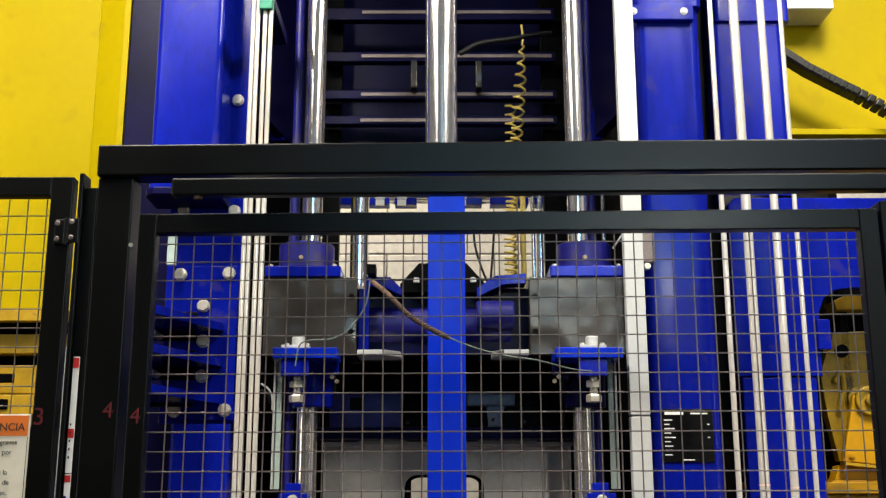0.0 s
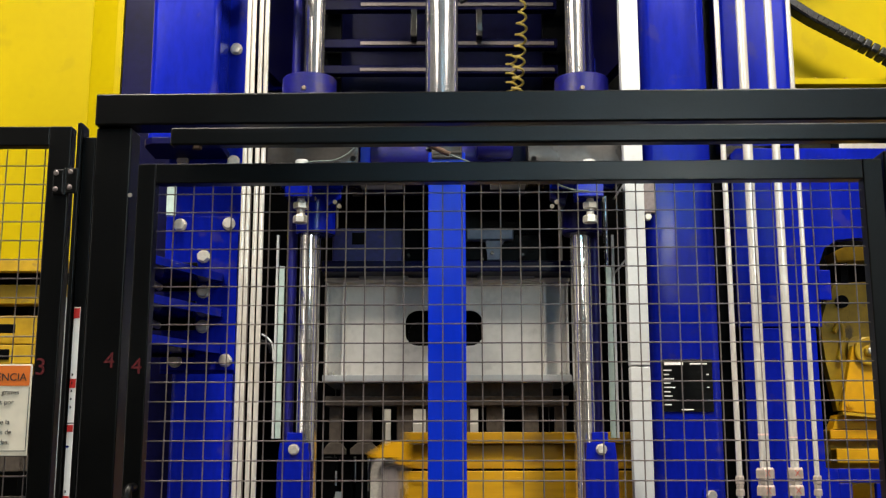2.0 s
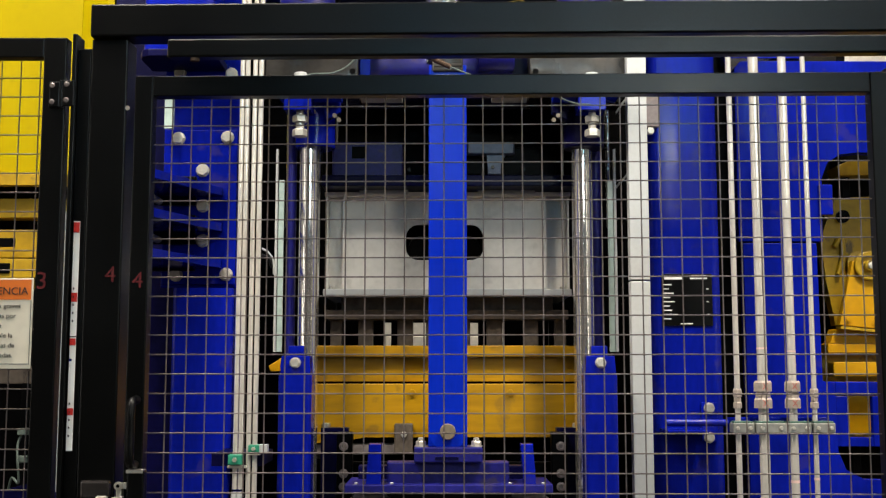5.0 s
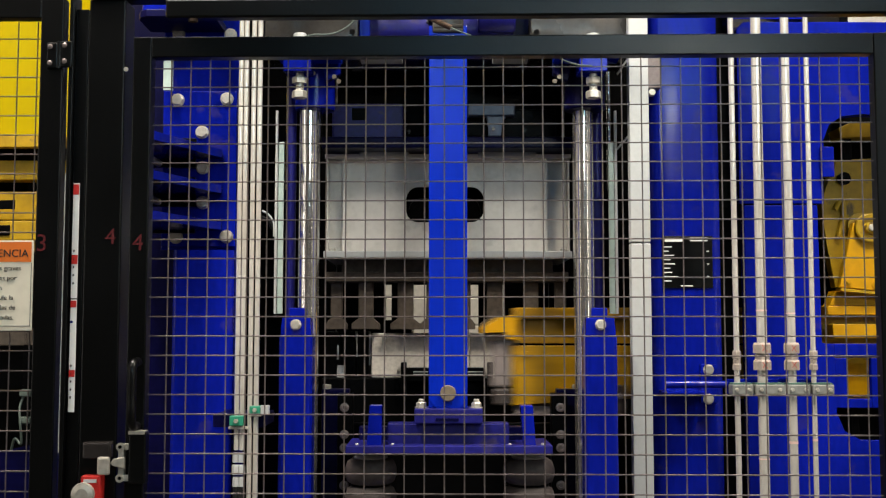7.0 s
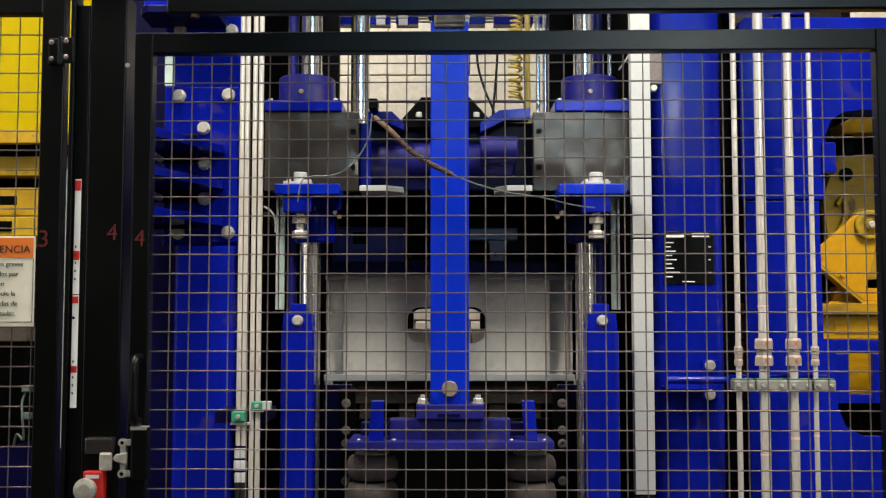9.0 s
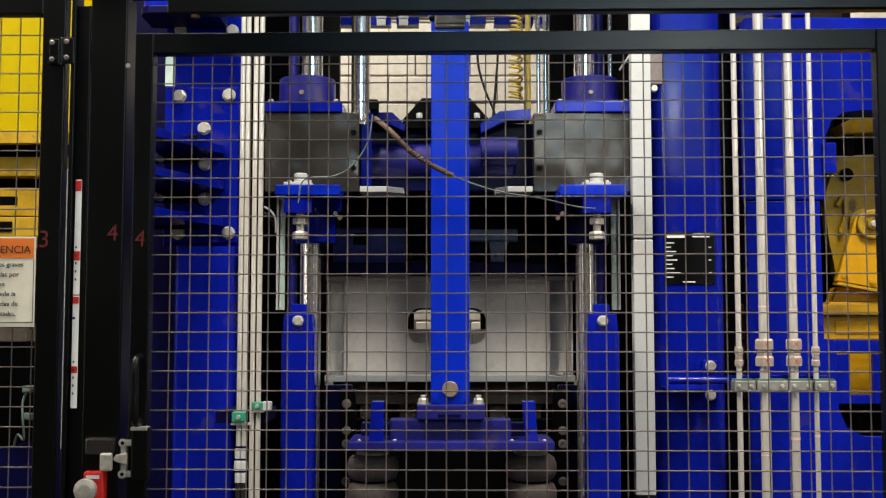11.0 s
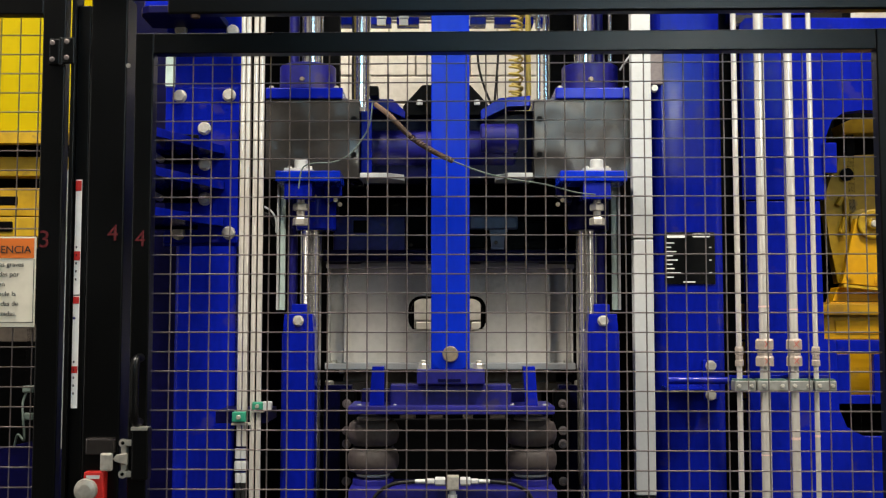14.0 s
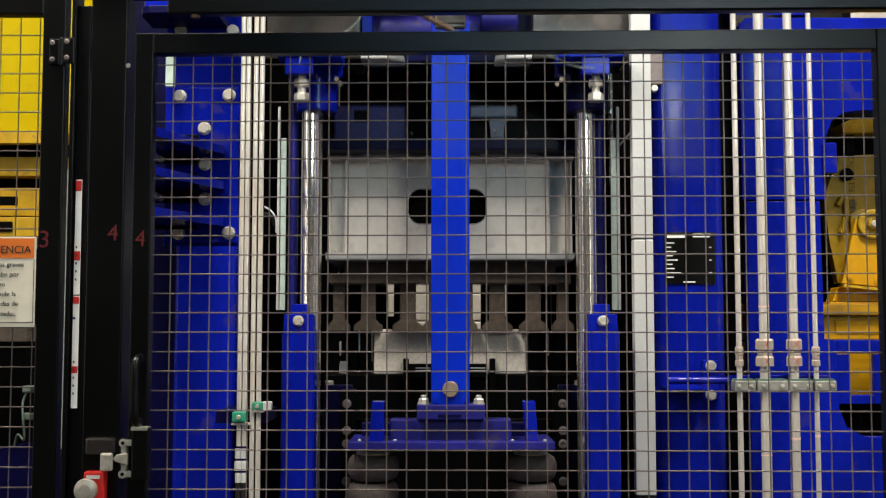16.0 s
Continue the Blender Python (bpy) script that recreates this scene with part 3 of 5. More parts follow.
def lift_cylinder(px, pz):
    x = px
    t = thing("lift_cylinder", (x, 4.36, 0), "blue lifting cylinder tube with a bolted head", "hydraulic cylinder", "lift cylinders")
    h = 0.064751
    part("tube", tube(x - h, x + h, 4.30, 4.42, 0, 1.3346, 0.022), BLUE, t)
    part("head", prism([(x - h + 0.004, 1.3324), (x + h - 0.004, 1.3324), (x + h * 0.85, 1.3631), (x + h * 0.85, 1.4048), (x - h * 0.85, 1.4048), (x - h * 0.85, 1.3631)], "y", 4.315, 4.41, 0.003), BLUE, t)
    part("rod_eye", box(x - 0.031259, x + 0.031259, 4.34, 4.39, 1.4026, 1.4443, 0.003), BLUE, t)
    bolts(t, [(x, 1.3784)], 4.315, 0.020, 0.014)


left_column()
right_column()
guide_columns()
lift_cylinder(-0.5647, 0)
lift_cylinder(0.6240, 0)


# ---- hydraulic pipes ----
def pipes():
    for px, w, low, tone in ((428, 8.5, 788, 0), (437.5, 8.5, 788, 0), (451, 8.5, 1100, 0), (462, 9, 1100, 0)):
        x = -1.6906 + px * 0.002151
        z0 = 0.1 if low > 900 else 0.9061
        t = thing("hydraulic_pipe", (x, 4.2, z0), "slim cream steel hydraulic pipe in green clamps", "pipe", "left pipes")
        part("pipe", rod(x, 4.2, z0, 4.6, w / 2 * 0.002151, 16), PIPE, t)
        if z0 > 0.2:
            for k in range(3):
                part("union_nut", hexhead((x, 4.2, z0 - 0.045 * (k + 1)), (0.013, 0.015, 0.012)[k], 0.036, "z", 0.2 * k), GALV, t)
            part("hose", cord([(x, 4.2, z0 - 0.13), (x + 0.003, 4.2, z0 - 0.3), (x + 0.02, 4.25, 0.1), (x + 0.05, 4.3, 0.02)], 0.010), HOSE, t)
    c = thing("pipe_clamp", (-0.7552, 4.2, 1.0011), "green plastic pipe clamps on a dark bracket", "pipe clamp")
    part("clamp_block", box(-0.7919, -0.7400, 4.17, 4.23, 0.9980, 1.0360, 0.004), GREEN, c)
    part("clamp_bolt", hexhead((-0.7660, 4.17, 1.017), 0.009, 0.010), ZINC, c)
    part("clamp_block", box(-0.7180, -0.6765, 4.175, 4.225, 1.0420, 1.0720, 0.004), GREEN, c)
    part("clamp_plate", box(-0.7190, -0.6750, 4.178, 4.222, 1.0335, 1.0415, 0.001), ZINC, c)
    part("clamp_bolt", hexhead((-0.6975, 4.175, 1.057), 0.008, 0.010), ZINC, c)
    part("clamp_plate", box(-0.7961, -0.7240, 4.18, 4.22, 0.9859, 0.9943, 0.001), ZINC, c)
    part("clamp_plate", box(-0.6798, -0.6479, 4.18, 4.222, 1.0386, 1.0723, 0.001), GALV, c)
    part("bracket", box(-0.8658, -0.6729, 4.232, 4.5, 0.9888, 1.0356, 0.003), SHADENAVY, c)
    b = thing("pipe_clamp", (-0.7245, 4.2, 3.3660), "green plastic pipe clamp high on the column", "pipe clamp")
    part("clamp_block", box(-0.7420, -0.6886, 4.172, 4.228, 3.3564, 3.4169, 0.003), GREEN, b)
    part("bracket", box(-0.7491, -0.6858, 4.23, 4.6, 3.3806, 3.4315, 0.003), SHADENAVY, b)
    for px, w, pn in ((1308, 10, 8), (1353, 18, 17), (1405, 15, 15), (1443, 9, 8)):
        x = -1.7308 + px * 0.002202
        t = thing("hydraulic_pipe", (x, 4.3, 0.1), "cream steel hydraulic pipe with a hexagon union", "pipe", "right pipes")
        part("pipe", rod(x, 4.3, 0.1, 4.6, w / 2 * 0.002202, 20), PIPE, t)
        r = pn * 0.002202
        big = pn > 10
        zz = 1.2035
        for k, (h0, h1, f) in enumerate(((0, 0.040, 1.0), (0.042, 0.062, 0.82), (0.064, 0.105, 1.0)) if big else ((0, 0.025, 1.0), (0.027, 0.042, 0.85), (0.044, 0.075, 1.0))):
            n = part("union_nut", hexhead((x, 4.3, zz + h0), r * f, h1 - h0, "z", 0.15), NUT, t)
            if big and k != 1:
                for s in (-1, 1):
                    bm = box(-0.0012, 0.0012, -0.0006, 0.0006, -0.016, 0.016, 0)
                    bmesh.ops.transform(bm, matrix=Matrix.Translation((x, 4.3 - r * f * 0.885 - 0.0004, zz + (h0 + h1) / 2)) @ Matrix.Rotation(radians(38 * s), 4, "Y"), verts=bm.verts)
                    part("paint_mark", bm, MARK, n)
        for zm, hm in {17: ((1.43, 0.014), (0.86, 0.010), (0.66, 0.022)), 15: ((1.42, 0.010), (0.92, 0.020), (0.67, 0.016)), 8: ((0.93, 0.018), (0.68, 0.012))}[pn]:
            if px != 1308:
                part("paint_mark", turned([(w / 2 * 0.002202 + 0.0003, zm), (w / 2 * 0.002202 + 0.0005, zm + 0.002), (w / 2 * 0.002202 + 0.0005, zm + hm * 0.5)], (x, 4.3, 0), "z", 20), BLUSH, t)
    c = thing("pipe_clamp", (1.3041, 4.3, 1.1012), "row of galvanised pipe clamps on a blue arm", "pipe clamp")
    for a, b in ((1291, 1328), (1331, 1385), (1388, 1428), (1432, 1470)):
        x0, x1 = -1.7076 + a * 0.002192, -1.7076 + b * 0.002192
        k = part("clamp_block", box(x0, x1, 4.268, 4.33, 1.1089, 1.1478, 0.004), CLAMP, c)
        part("clamp_plate", box(x0 + 0.004, x1 - 0.004, 4.275, 4.328, 1.1478, 1.1543, 0.001), DULLGREEN, k)
        for s in (0.2, 0.8):
            part("clamp_bolt", hexhead((x0 + s * (x1 - x0), 4.268, 1.1283), 0.008, 0.008), ZINC, k)
    part("rail", box(1.1181, 1.5070, 4.335, 4.36, 1.1099, 1.1670, 0.003), BLUE, c)
    part("arm", turned([(0.013, 0), (0.014, 0.01), (0.014, 0.24)], (0.8801, 4.34, 1.1457), "x", 16), BLUE, c)
    part("arm_plate", box(0.8838, 1.0457, 4.33, 4.5, 1.1077, 1.1186, 0.002), BLUE, c)
    bolts(c, [(1.0769, 1.1987), (1.0749, 1.0819)], 4.46, 0.020, 0.014)
    part("bolt_plate", box(1.0490, 1.1126, 4.466, 4.5, 1.0627, 1.2207, 0.003), BLUE, c)


pipes()


# ---- the tamper head: crosshead, carriage, grey box and stamps, all one moving thing ----
HEAD_Z = 1.9980      # its place while the lifting yoke is raised


def tamper_head():
    t = thing("tamper_head", (0.0, 4.6, HEAD_Z), "press crosshead with grey bearing blocks and stamp box", "press head")
    fy = 4.48
    for a, b, side in ((472, 639, -1), (949, 1121, 1)):
        x0, x1 = -1.8160 + a * 0.002306, -1.8160 + b * 0.002306
        blk = part("bearing_block", box(x0, x1, fy, fy + 0.28, 1.9607, 2.2882, 0.004), DARKGREY, t, "dark grey machined bearing block")
        for px, pz in ((0.06, 0.75), (0.06, 0.3)) if side > 0 else ((0.94, 0.75), (0.94, 0.3)):
            part("dowel", turned([(0.012, 0), (0.012, 0.003)], (x0 + px * (x1 - x0), fy, 1.9607 + pz * (2.2882 - 1.9607)), "y", 14), SHADEBLACK, blk)
        cx = (553 if side < 0 else 1036)
        xc = (cx - 784) * 0.002356
        xf = xc + side * 0.026
        part("flange", box(xf - 0.158, xf + 0.158, 4.47, 4.73, 2.2882 + 0.001, 2.3353, 0.005), BLUE, t)
        part("collar", turned([(0.113073, 0), (0.117784, 0.004), (0.117784, 0.108), (0.114251, 0.112), (0.080, 0.1125), (0.080, 0.0)], (xf, 4.6, 2.3353), "z", 40), DUSTBLUE, t, "round dusty blue guide collar")
        part("collar_screw", turned([(0.012, 0), (0.008, 0.008)], (xf - 0.01, 4.6 - 0.115429, 2.3730), "y", 12), BRONZE, t)
        for s in (-0.9, 0.86):
            part("flange_bolt", hexhead((xf + s * 0.152095, 4.49, 2.3353), 0.010, 0.010, "z"), ZINC, t)
        # clamp with the stop bolt
        xb = (531 if side < 0 else 1058)
        xs = (xb - 784) * 0.002233
        arm0, arm1 = (xs - 0.093777, xs + 0.160760) if side < 0 else (xs - 0.151829, xs + 0.111639)
        part("clamp_plate", box(arm0, arm1, 4.30, 4.478, 1.9250, 1.9675, 0.004), BRIGHTBLUE, t, "bright blue clamp plate")
        part("clamp_block", box(xs - 0.060285, xs + 0.049121, 4.31, 4.42, 1.8559, 1.9228, 0.003), BLUE, t)
        part("shim", box(xs - 0.060285, xs + 0.049121, 4.306, 4.40, 1.9675 + 0.0005, 1.9786, 0.001), GALV, t)
        part("cap_screw", rod(xs, 4.36, 1.9786, 2.0189, 0.026793, 20), GALV, t)
        for s in (-19, 17):
            part("side_screw", rod(xs + s * 0.002233, 4.34, 1.9786, 1.9898, 0.008931, 10), ZINC, t)
        stop = part("stop_bolt", rod(xs, 4.36, 1.7554, 1.8582, 0.015629, 18), ZINC, t, "threaded stop bolt with nuts")
        part("nut", hexhead((xs, 4.36, 1.8157), 0.031259, 0.026793, "z", 0.3), ZINC, stop)
        part("nut", hexhead((xs, 4.36, 1.7577), 0.031259, 0.029026, "z", 0.0), ZINC, stop)
        # right sleeve and lug carry their deeper shade in the darker blue
        part("sleeve", turned([(0.080093, 0), (0.084805, 0.006), (0.084805, 0.16), (0.084805, 0.18)], (xc + 0.014134, 4.6, 1.7544), "z", 32), BLUE if side < 0 else SHADENAVY, t)
        part("sleeve_lug", prism([(xc + 0.046089, 1.9588), (xc + 0.129051, 1.9588), (xc + 0.129051, 1.8887), (xc + 0.069134, 1.8561)] if side < 0 else [(xc - 0.129051, 1.9588), (xc - 0.046089, 1.9588), (xc - 0.069134, 1.8561), (xc - 0.129051, 1.8887)], "y", 4.49, 4.54, 0.003), BLUE if side < 0 else SHADENAVY, t)
        for px, py in ((46, 354), (54, 362), (8, 347)):
            part("lug_screw", turned([(0.009, 0), (0.009, 0.010)], (xc + side * -1 * px * 0.002294, 4.488, 1.8724 - (py - 354) * 0.002294), "y", 12), BRONZE, t)
    # the beam between the blocks
    part("cross_beam", box(-0.3440, 0.3822, 4.62, 4.82, 1.9798, 2.2691, 0.006), SHADENAVY, t)
    part("beam_web", box(-0.3399, -0.2947, 4.52, 4.617, 1.9892, 2.2476, 0.004), BLUE, t)
    part("beam_barrel", turned([(0.075, 0), (0.085, 0.01), (0.085, 0.62), (0.075, 0.63)], (-0.3241, 4.66, 2.1097), "x", 32), DUSTBLUE, t)
    part("motor_end", turned([(0.055, 0), (0.060, 0.006), (0.060, 0.15), (0.055, 0.156)], (0.1553, 4.55, 2.1385), "x", 28), DUSTBLUE, t)
    for pts in ([(658, 178), (700, 178), (722, 200), (722, 212), (690, 196), (658, 196)], [(944, 172), (890, 176), (856, 198), (856, 215), (905, 190), (944, 190)]):
        part("gusset", prism([(-1.8478 + a * 0.002342, 2.2456 + (200 - b) * 0.002365) for a, b in pts], "y", 4.52, 4.62, 0.002), BLUE, t)
    part("saddle", prism([(-1.8600 + a * 0.002357, 2.2515 + (200 - b) * 0.002381) for a, b in ((718, 206), (718, 190), (752, 152), (838, 152), (872, 190), (872, 206))], "y", 4.56, 4.75, 0.003), SHADEBLACK, t)
    for px in (748, 850):
        part("saddle_bolt", hexhead((-1.8569 + px * 0.002352, 4.545, 2.2783), 0.013, 0.02, "z"), GALV, t)
    for a, b, c in ((640, 688, 716), (944, 900, 880)):
        part("foot_flange", prism([(-1.8200 + a * 0.002316, 4.47), (-1.8200 + b * 0.002316, 4.47), (-1.8200 + c * 0.002316, 4.53), (-1.8200 + c * 0.002316, 4.62), (-1.8200 + a * 0.002316, 4.62)], "z", 1.9593, 1.9826, 0.002), GALV, t)
    # the carriage under the beam, the shade there put into its near-black and navy colours
    part("carriage", box(-0.4683, 0.5498, 4.95, 5.02, 1.7074, 2.0660, 0.005), SHADEBLACK, t)
    part("carriage_plate", box(-0.5357, 0.6055, 4.90, 5.40, 1.6465 + 0.001, 1.6983, 0.006), SHADENAVY, t)
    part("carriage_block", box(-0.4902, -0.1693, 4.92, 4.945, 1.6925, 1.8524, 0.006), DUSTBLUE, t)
    part("carriage_block", box(0.2173, 0.5206, 4.92, 4.945, 1.6925, 1.8270, 0.006), SHADEBLACK, t)
    part("carriage_pocket", box(-0.4011, -0.3381, 4.915, 4.919, 1.7753, 1.8311, 0.004), SHADEBLACK, t)
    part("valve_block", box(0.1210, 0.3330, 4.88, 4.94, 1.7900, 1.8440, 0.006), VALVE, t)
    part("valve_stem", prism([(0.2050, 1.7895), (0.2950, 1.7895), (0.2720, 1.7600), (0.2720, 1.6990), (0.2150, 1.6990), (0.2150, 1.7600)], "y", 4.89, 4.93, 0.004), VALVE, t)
    part("side_cheek", box(-0.5428, -0.4825, 5.0, 5.4, 1.7024, 2.0876, 0.004), SHADEBLACK, t)
    part("side_cheek", box(0.5664, 0.6189, 5.0, 5.4, 1.7024, 2.0876, 0.004), SHADEBLACK, t)
    for px, py in ((730, 434), (862, 442), (880, 430), (935, 434)):
        part("fitting", hexhead((-1.9729 + px * 0.002509, 4.90, 1.7189 - (py - 434) * 0.002509), 0.009, 0.03), DARKGREY, t)
    # the grey box with its slotted hole, front and back plate
    zb0, zb1 = 1.1622, 1.6425
    hx0, hx1, hz0, hz1 = -0.1610, 0.2000, 1.3318, 1.4978

    def plate_with_hole(x0, x1, y0, y1, z0, z1):
        bm = bmesh.new()
        r = 0.058
        hole = []
        for cx, cz, a in ((hx1 - r, hz1 - r, 0), (hx0 + r, hz1 - r, 90), (hx0 + r, hz0 + r, 180), (hx1 - r, hz0 + r, 270)):
            hole += [(cx + r * math.cos(radians(a + k * 15)), cz + r * math.sin(radians(a + k * 15))) for k in range(7)]
        rim = []
        corner = [(x1, z1), (x0, z1), (x0, z0), (x1, z0)]
        for q in range(4):
            rim += [corner[q]] * 7
        rows = []
        for yy in (y0, y1):
            rows.append(([bm.verts.new((u, yy, v)) for u, v in hole], [bm.verts.new((u, yy, v)) for u, v in corner]))
        n = len(hole)
        for inner, outer in rows:
            for i in range(n):
                j = (i + 1) % n
                a, b = outer[i // 7], outer[j // 7]
                bm.faces.new((inner[i], inner[j], b, a) if a is not b else (inner[i], inner[j], a))
        for i in range(n):
            j = (i + 1) % n
            bm.faces.new((rows[0][0][i], rows[0][0][j], rows[1][0][j], rows[1][0][i]))
        for i in range(4):
            j = (i + 1) % 4
            bm.faces.new((rows[0][1][i], rows[0][1][j], rows[1][1][j], rows[1][1][i]))
        return bm

    xa, xb_ = -0.5277, 0.5949
    part("front_plate", plate_with_hole(xa + 0.01, xb_ - 0.01, 5.10, 5.115, zb0 + 0.03, zb1 - 0.02), GREYPAINT, t, "grey plate with a rounded slot")
    # rear plate coloured black for the shade inside the box
    part("back_plate", plate_with_hole(xa + 0.01, xb_ - 0.01, 5.55, 5.565, zb0 + 0.03, zb1 - 0.02), SHADEBLACK, t, "rear plate blackened for the shade inside the box")
    part("top_flange", box(xa - 0.006, xb_ + 0.006, 5.04, 5.60, zb1 - 0.02, zb1, 0.003), GREYPAINT, t)
    part("bottom_flange", box(xa - 0.008, xb_ + 0.006, 5.02, 5.60, zb0, zb0 + 0.03, 0.004), GALV, t, "pale steel bottom flange")
    for a, b in ((608, 614), (967, 972)):
        part("stiffener", box(-2.0239 + a * 0.002586, -2.0239 + b * 0.002586, 5.045, 5.099, zb0 + 0.031, zb1 - 0.021, 0.002), GREYPAINT, t)
    part("end_plate", box(xa, xa + 0.009, 5.06, 5.56, zb0 + 0.031, zb1 - 0.021, 0.002), GREYPAINT, t)
    part("end_plate", box(xb_ - 0.009, xb_, 5.06, 5.56, zb0 + 0.031, zb1 - 0.021, 0.002), GREYPAINT, t)
    for a, b, py in ((640, 728, 469), (852, 955, 469)):
        part("clamp_strip", box(-2.0226 + a * 0.002576, -2.0226 + b * 0.002576, 5.022, 5.039, zb1 - 0.012, zb1 + 0.006, 0.002), GALV, t)
    for px in (588, 998):
        part("flange_bolt", hexhead((-2.0180 + px * 0.002586, 5.05, zb0 + 0.03), 0.015, 0.014, "z"), ZINC, t)
    # stamp carrier and stamps
    z = zb0 - 0.001
    part("stamp_carrier", box(-0.5295, 0.5918, 5.10, 5.26, z - 0.105, z - 0.06, 0.004), BROWN, t)
    part("carrier_neck", box(-0.4623, 0.5246, 5.14, 5.22, z - 0.06, z, 0.003), BROWN, t)
    for px, w in ((594, 10), (646, 13), (716, 14), (766, 13), (822, 9), (874, 14), (938, 13), (990, 10)):
        x = -2.0520 + px * 0.002637
        s = part("stamp", box(x - w * 0.002637, x + w * 0.002637, 5.14, 5.19, z - 0.30, z - 0.1, 0.006), BROWN, t, "dusty brown stamp leg")
        part("stamp_foot", prism([(x - w * 1.05 * 0.002637, z - 0.275), (x + w * 1.05 * 0.002637, z - 0.275), (x + w * 1.9 * 0.002637, z - 0.30), (x + w * 1.9 * 0.002637, z - 0.325), (x - w * 1.9 * 0.002637, z - 0.325), (x - w * 1.9 * 0.002637, z - 0.30)], "y", 5.13, 5.205, 0.003), BROWN, s)
    # hose and cable on the head
    part("hose_socket", box(-0.3008, -0.2637, 4.44, 4.52, 2.2934, 2.3356, 0.003), SHADEBLACK, t)
    pts = [(660, 168), (690, 205), (730, 245), (770, 270), (803, 286)]
    part("wrapped_hose", cord([(-1.6638 + a * 0.002120, 4.12 if a > 670 else 4.30, 2.1178 + (220 - b) * 0.002137) for a, b in pts], 0.010, 10), WRAP, t, "hose wrapped in rusty spiral")
    bm = bmesh.new()
    P = [Vector((-1.6638 + a * 0.002120, 4.12, 2.1178 + (220 - b) * 0.002137)) for a, b in pts[1:]]
    for i in range(26):
        u = i / 26 * 3
        k = int(u)
        q = P[k].lerp(P[k + 1], u - k)
        d = (P[k + 1] - P[k]).to_track_quat("Z", "Y").to_matrix().to_4x4()
        turned_bm = turned([(0.008, -0.004), (0.0135, 0.0), (0.008, 0.004)], (0, 0, 0), "z", 10)
        bmesh.ops.transform(turned_bm, matrix=Matrix.Translation(q) @ d @ Matrix.Rotation(0.5, 4, "X"), verts=turned_bm.verts)
        me = bpy.data.meshes.new("ring")
        turned_bm.to_mesh(me)
        turned_bm.free()
        bm.from_mesh(me)
        bpy.data.meshes.remove(me)
    part("spiral_wrap", bm, WRAP, t)
    pts = [(803, 286), (850, 304), (905, 318), (960, 326), (1030, 332), (1066, 336)]
    part("thin_cable", cord([(-1.6638 + a * 0.002120, 4.12 if a < 1000 else 4.28, 2.1178 + (220 - b) * 0.002137) for a, b in pts], 0.003), CABLE, t)
    pts = [(667, 178), (660, 225), (632, 268), (600, 287), (560, 290), (542, 300), (536, 335)]
    part("thin_cable", cord([(-1.7450 + a * 0.002203, 4.28, 2.1477 + (220 - b) * 0.002220) for a, b in pts], 0.003), CABLE, t)
    return t


# ---- the lifting yoke: blue bar, platform, air springs, piston rod ----
YOKE_Z = 1.0253       # its place while raised


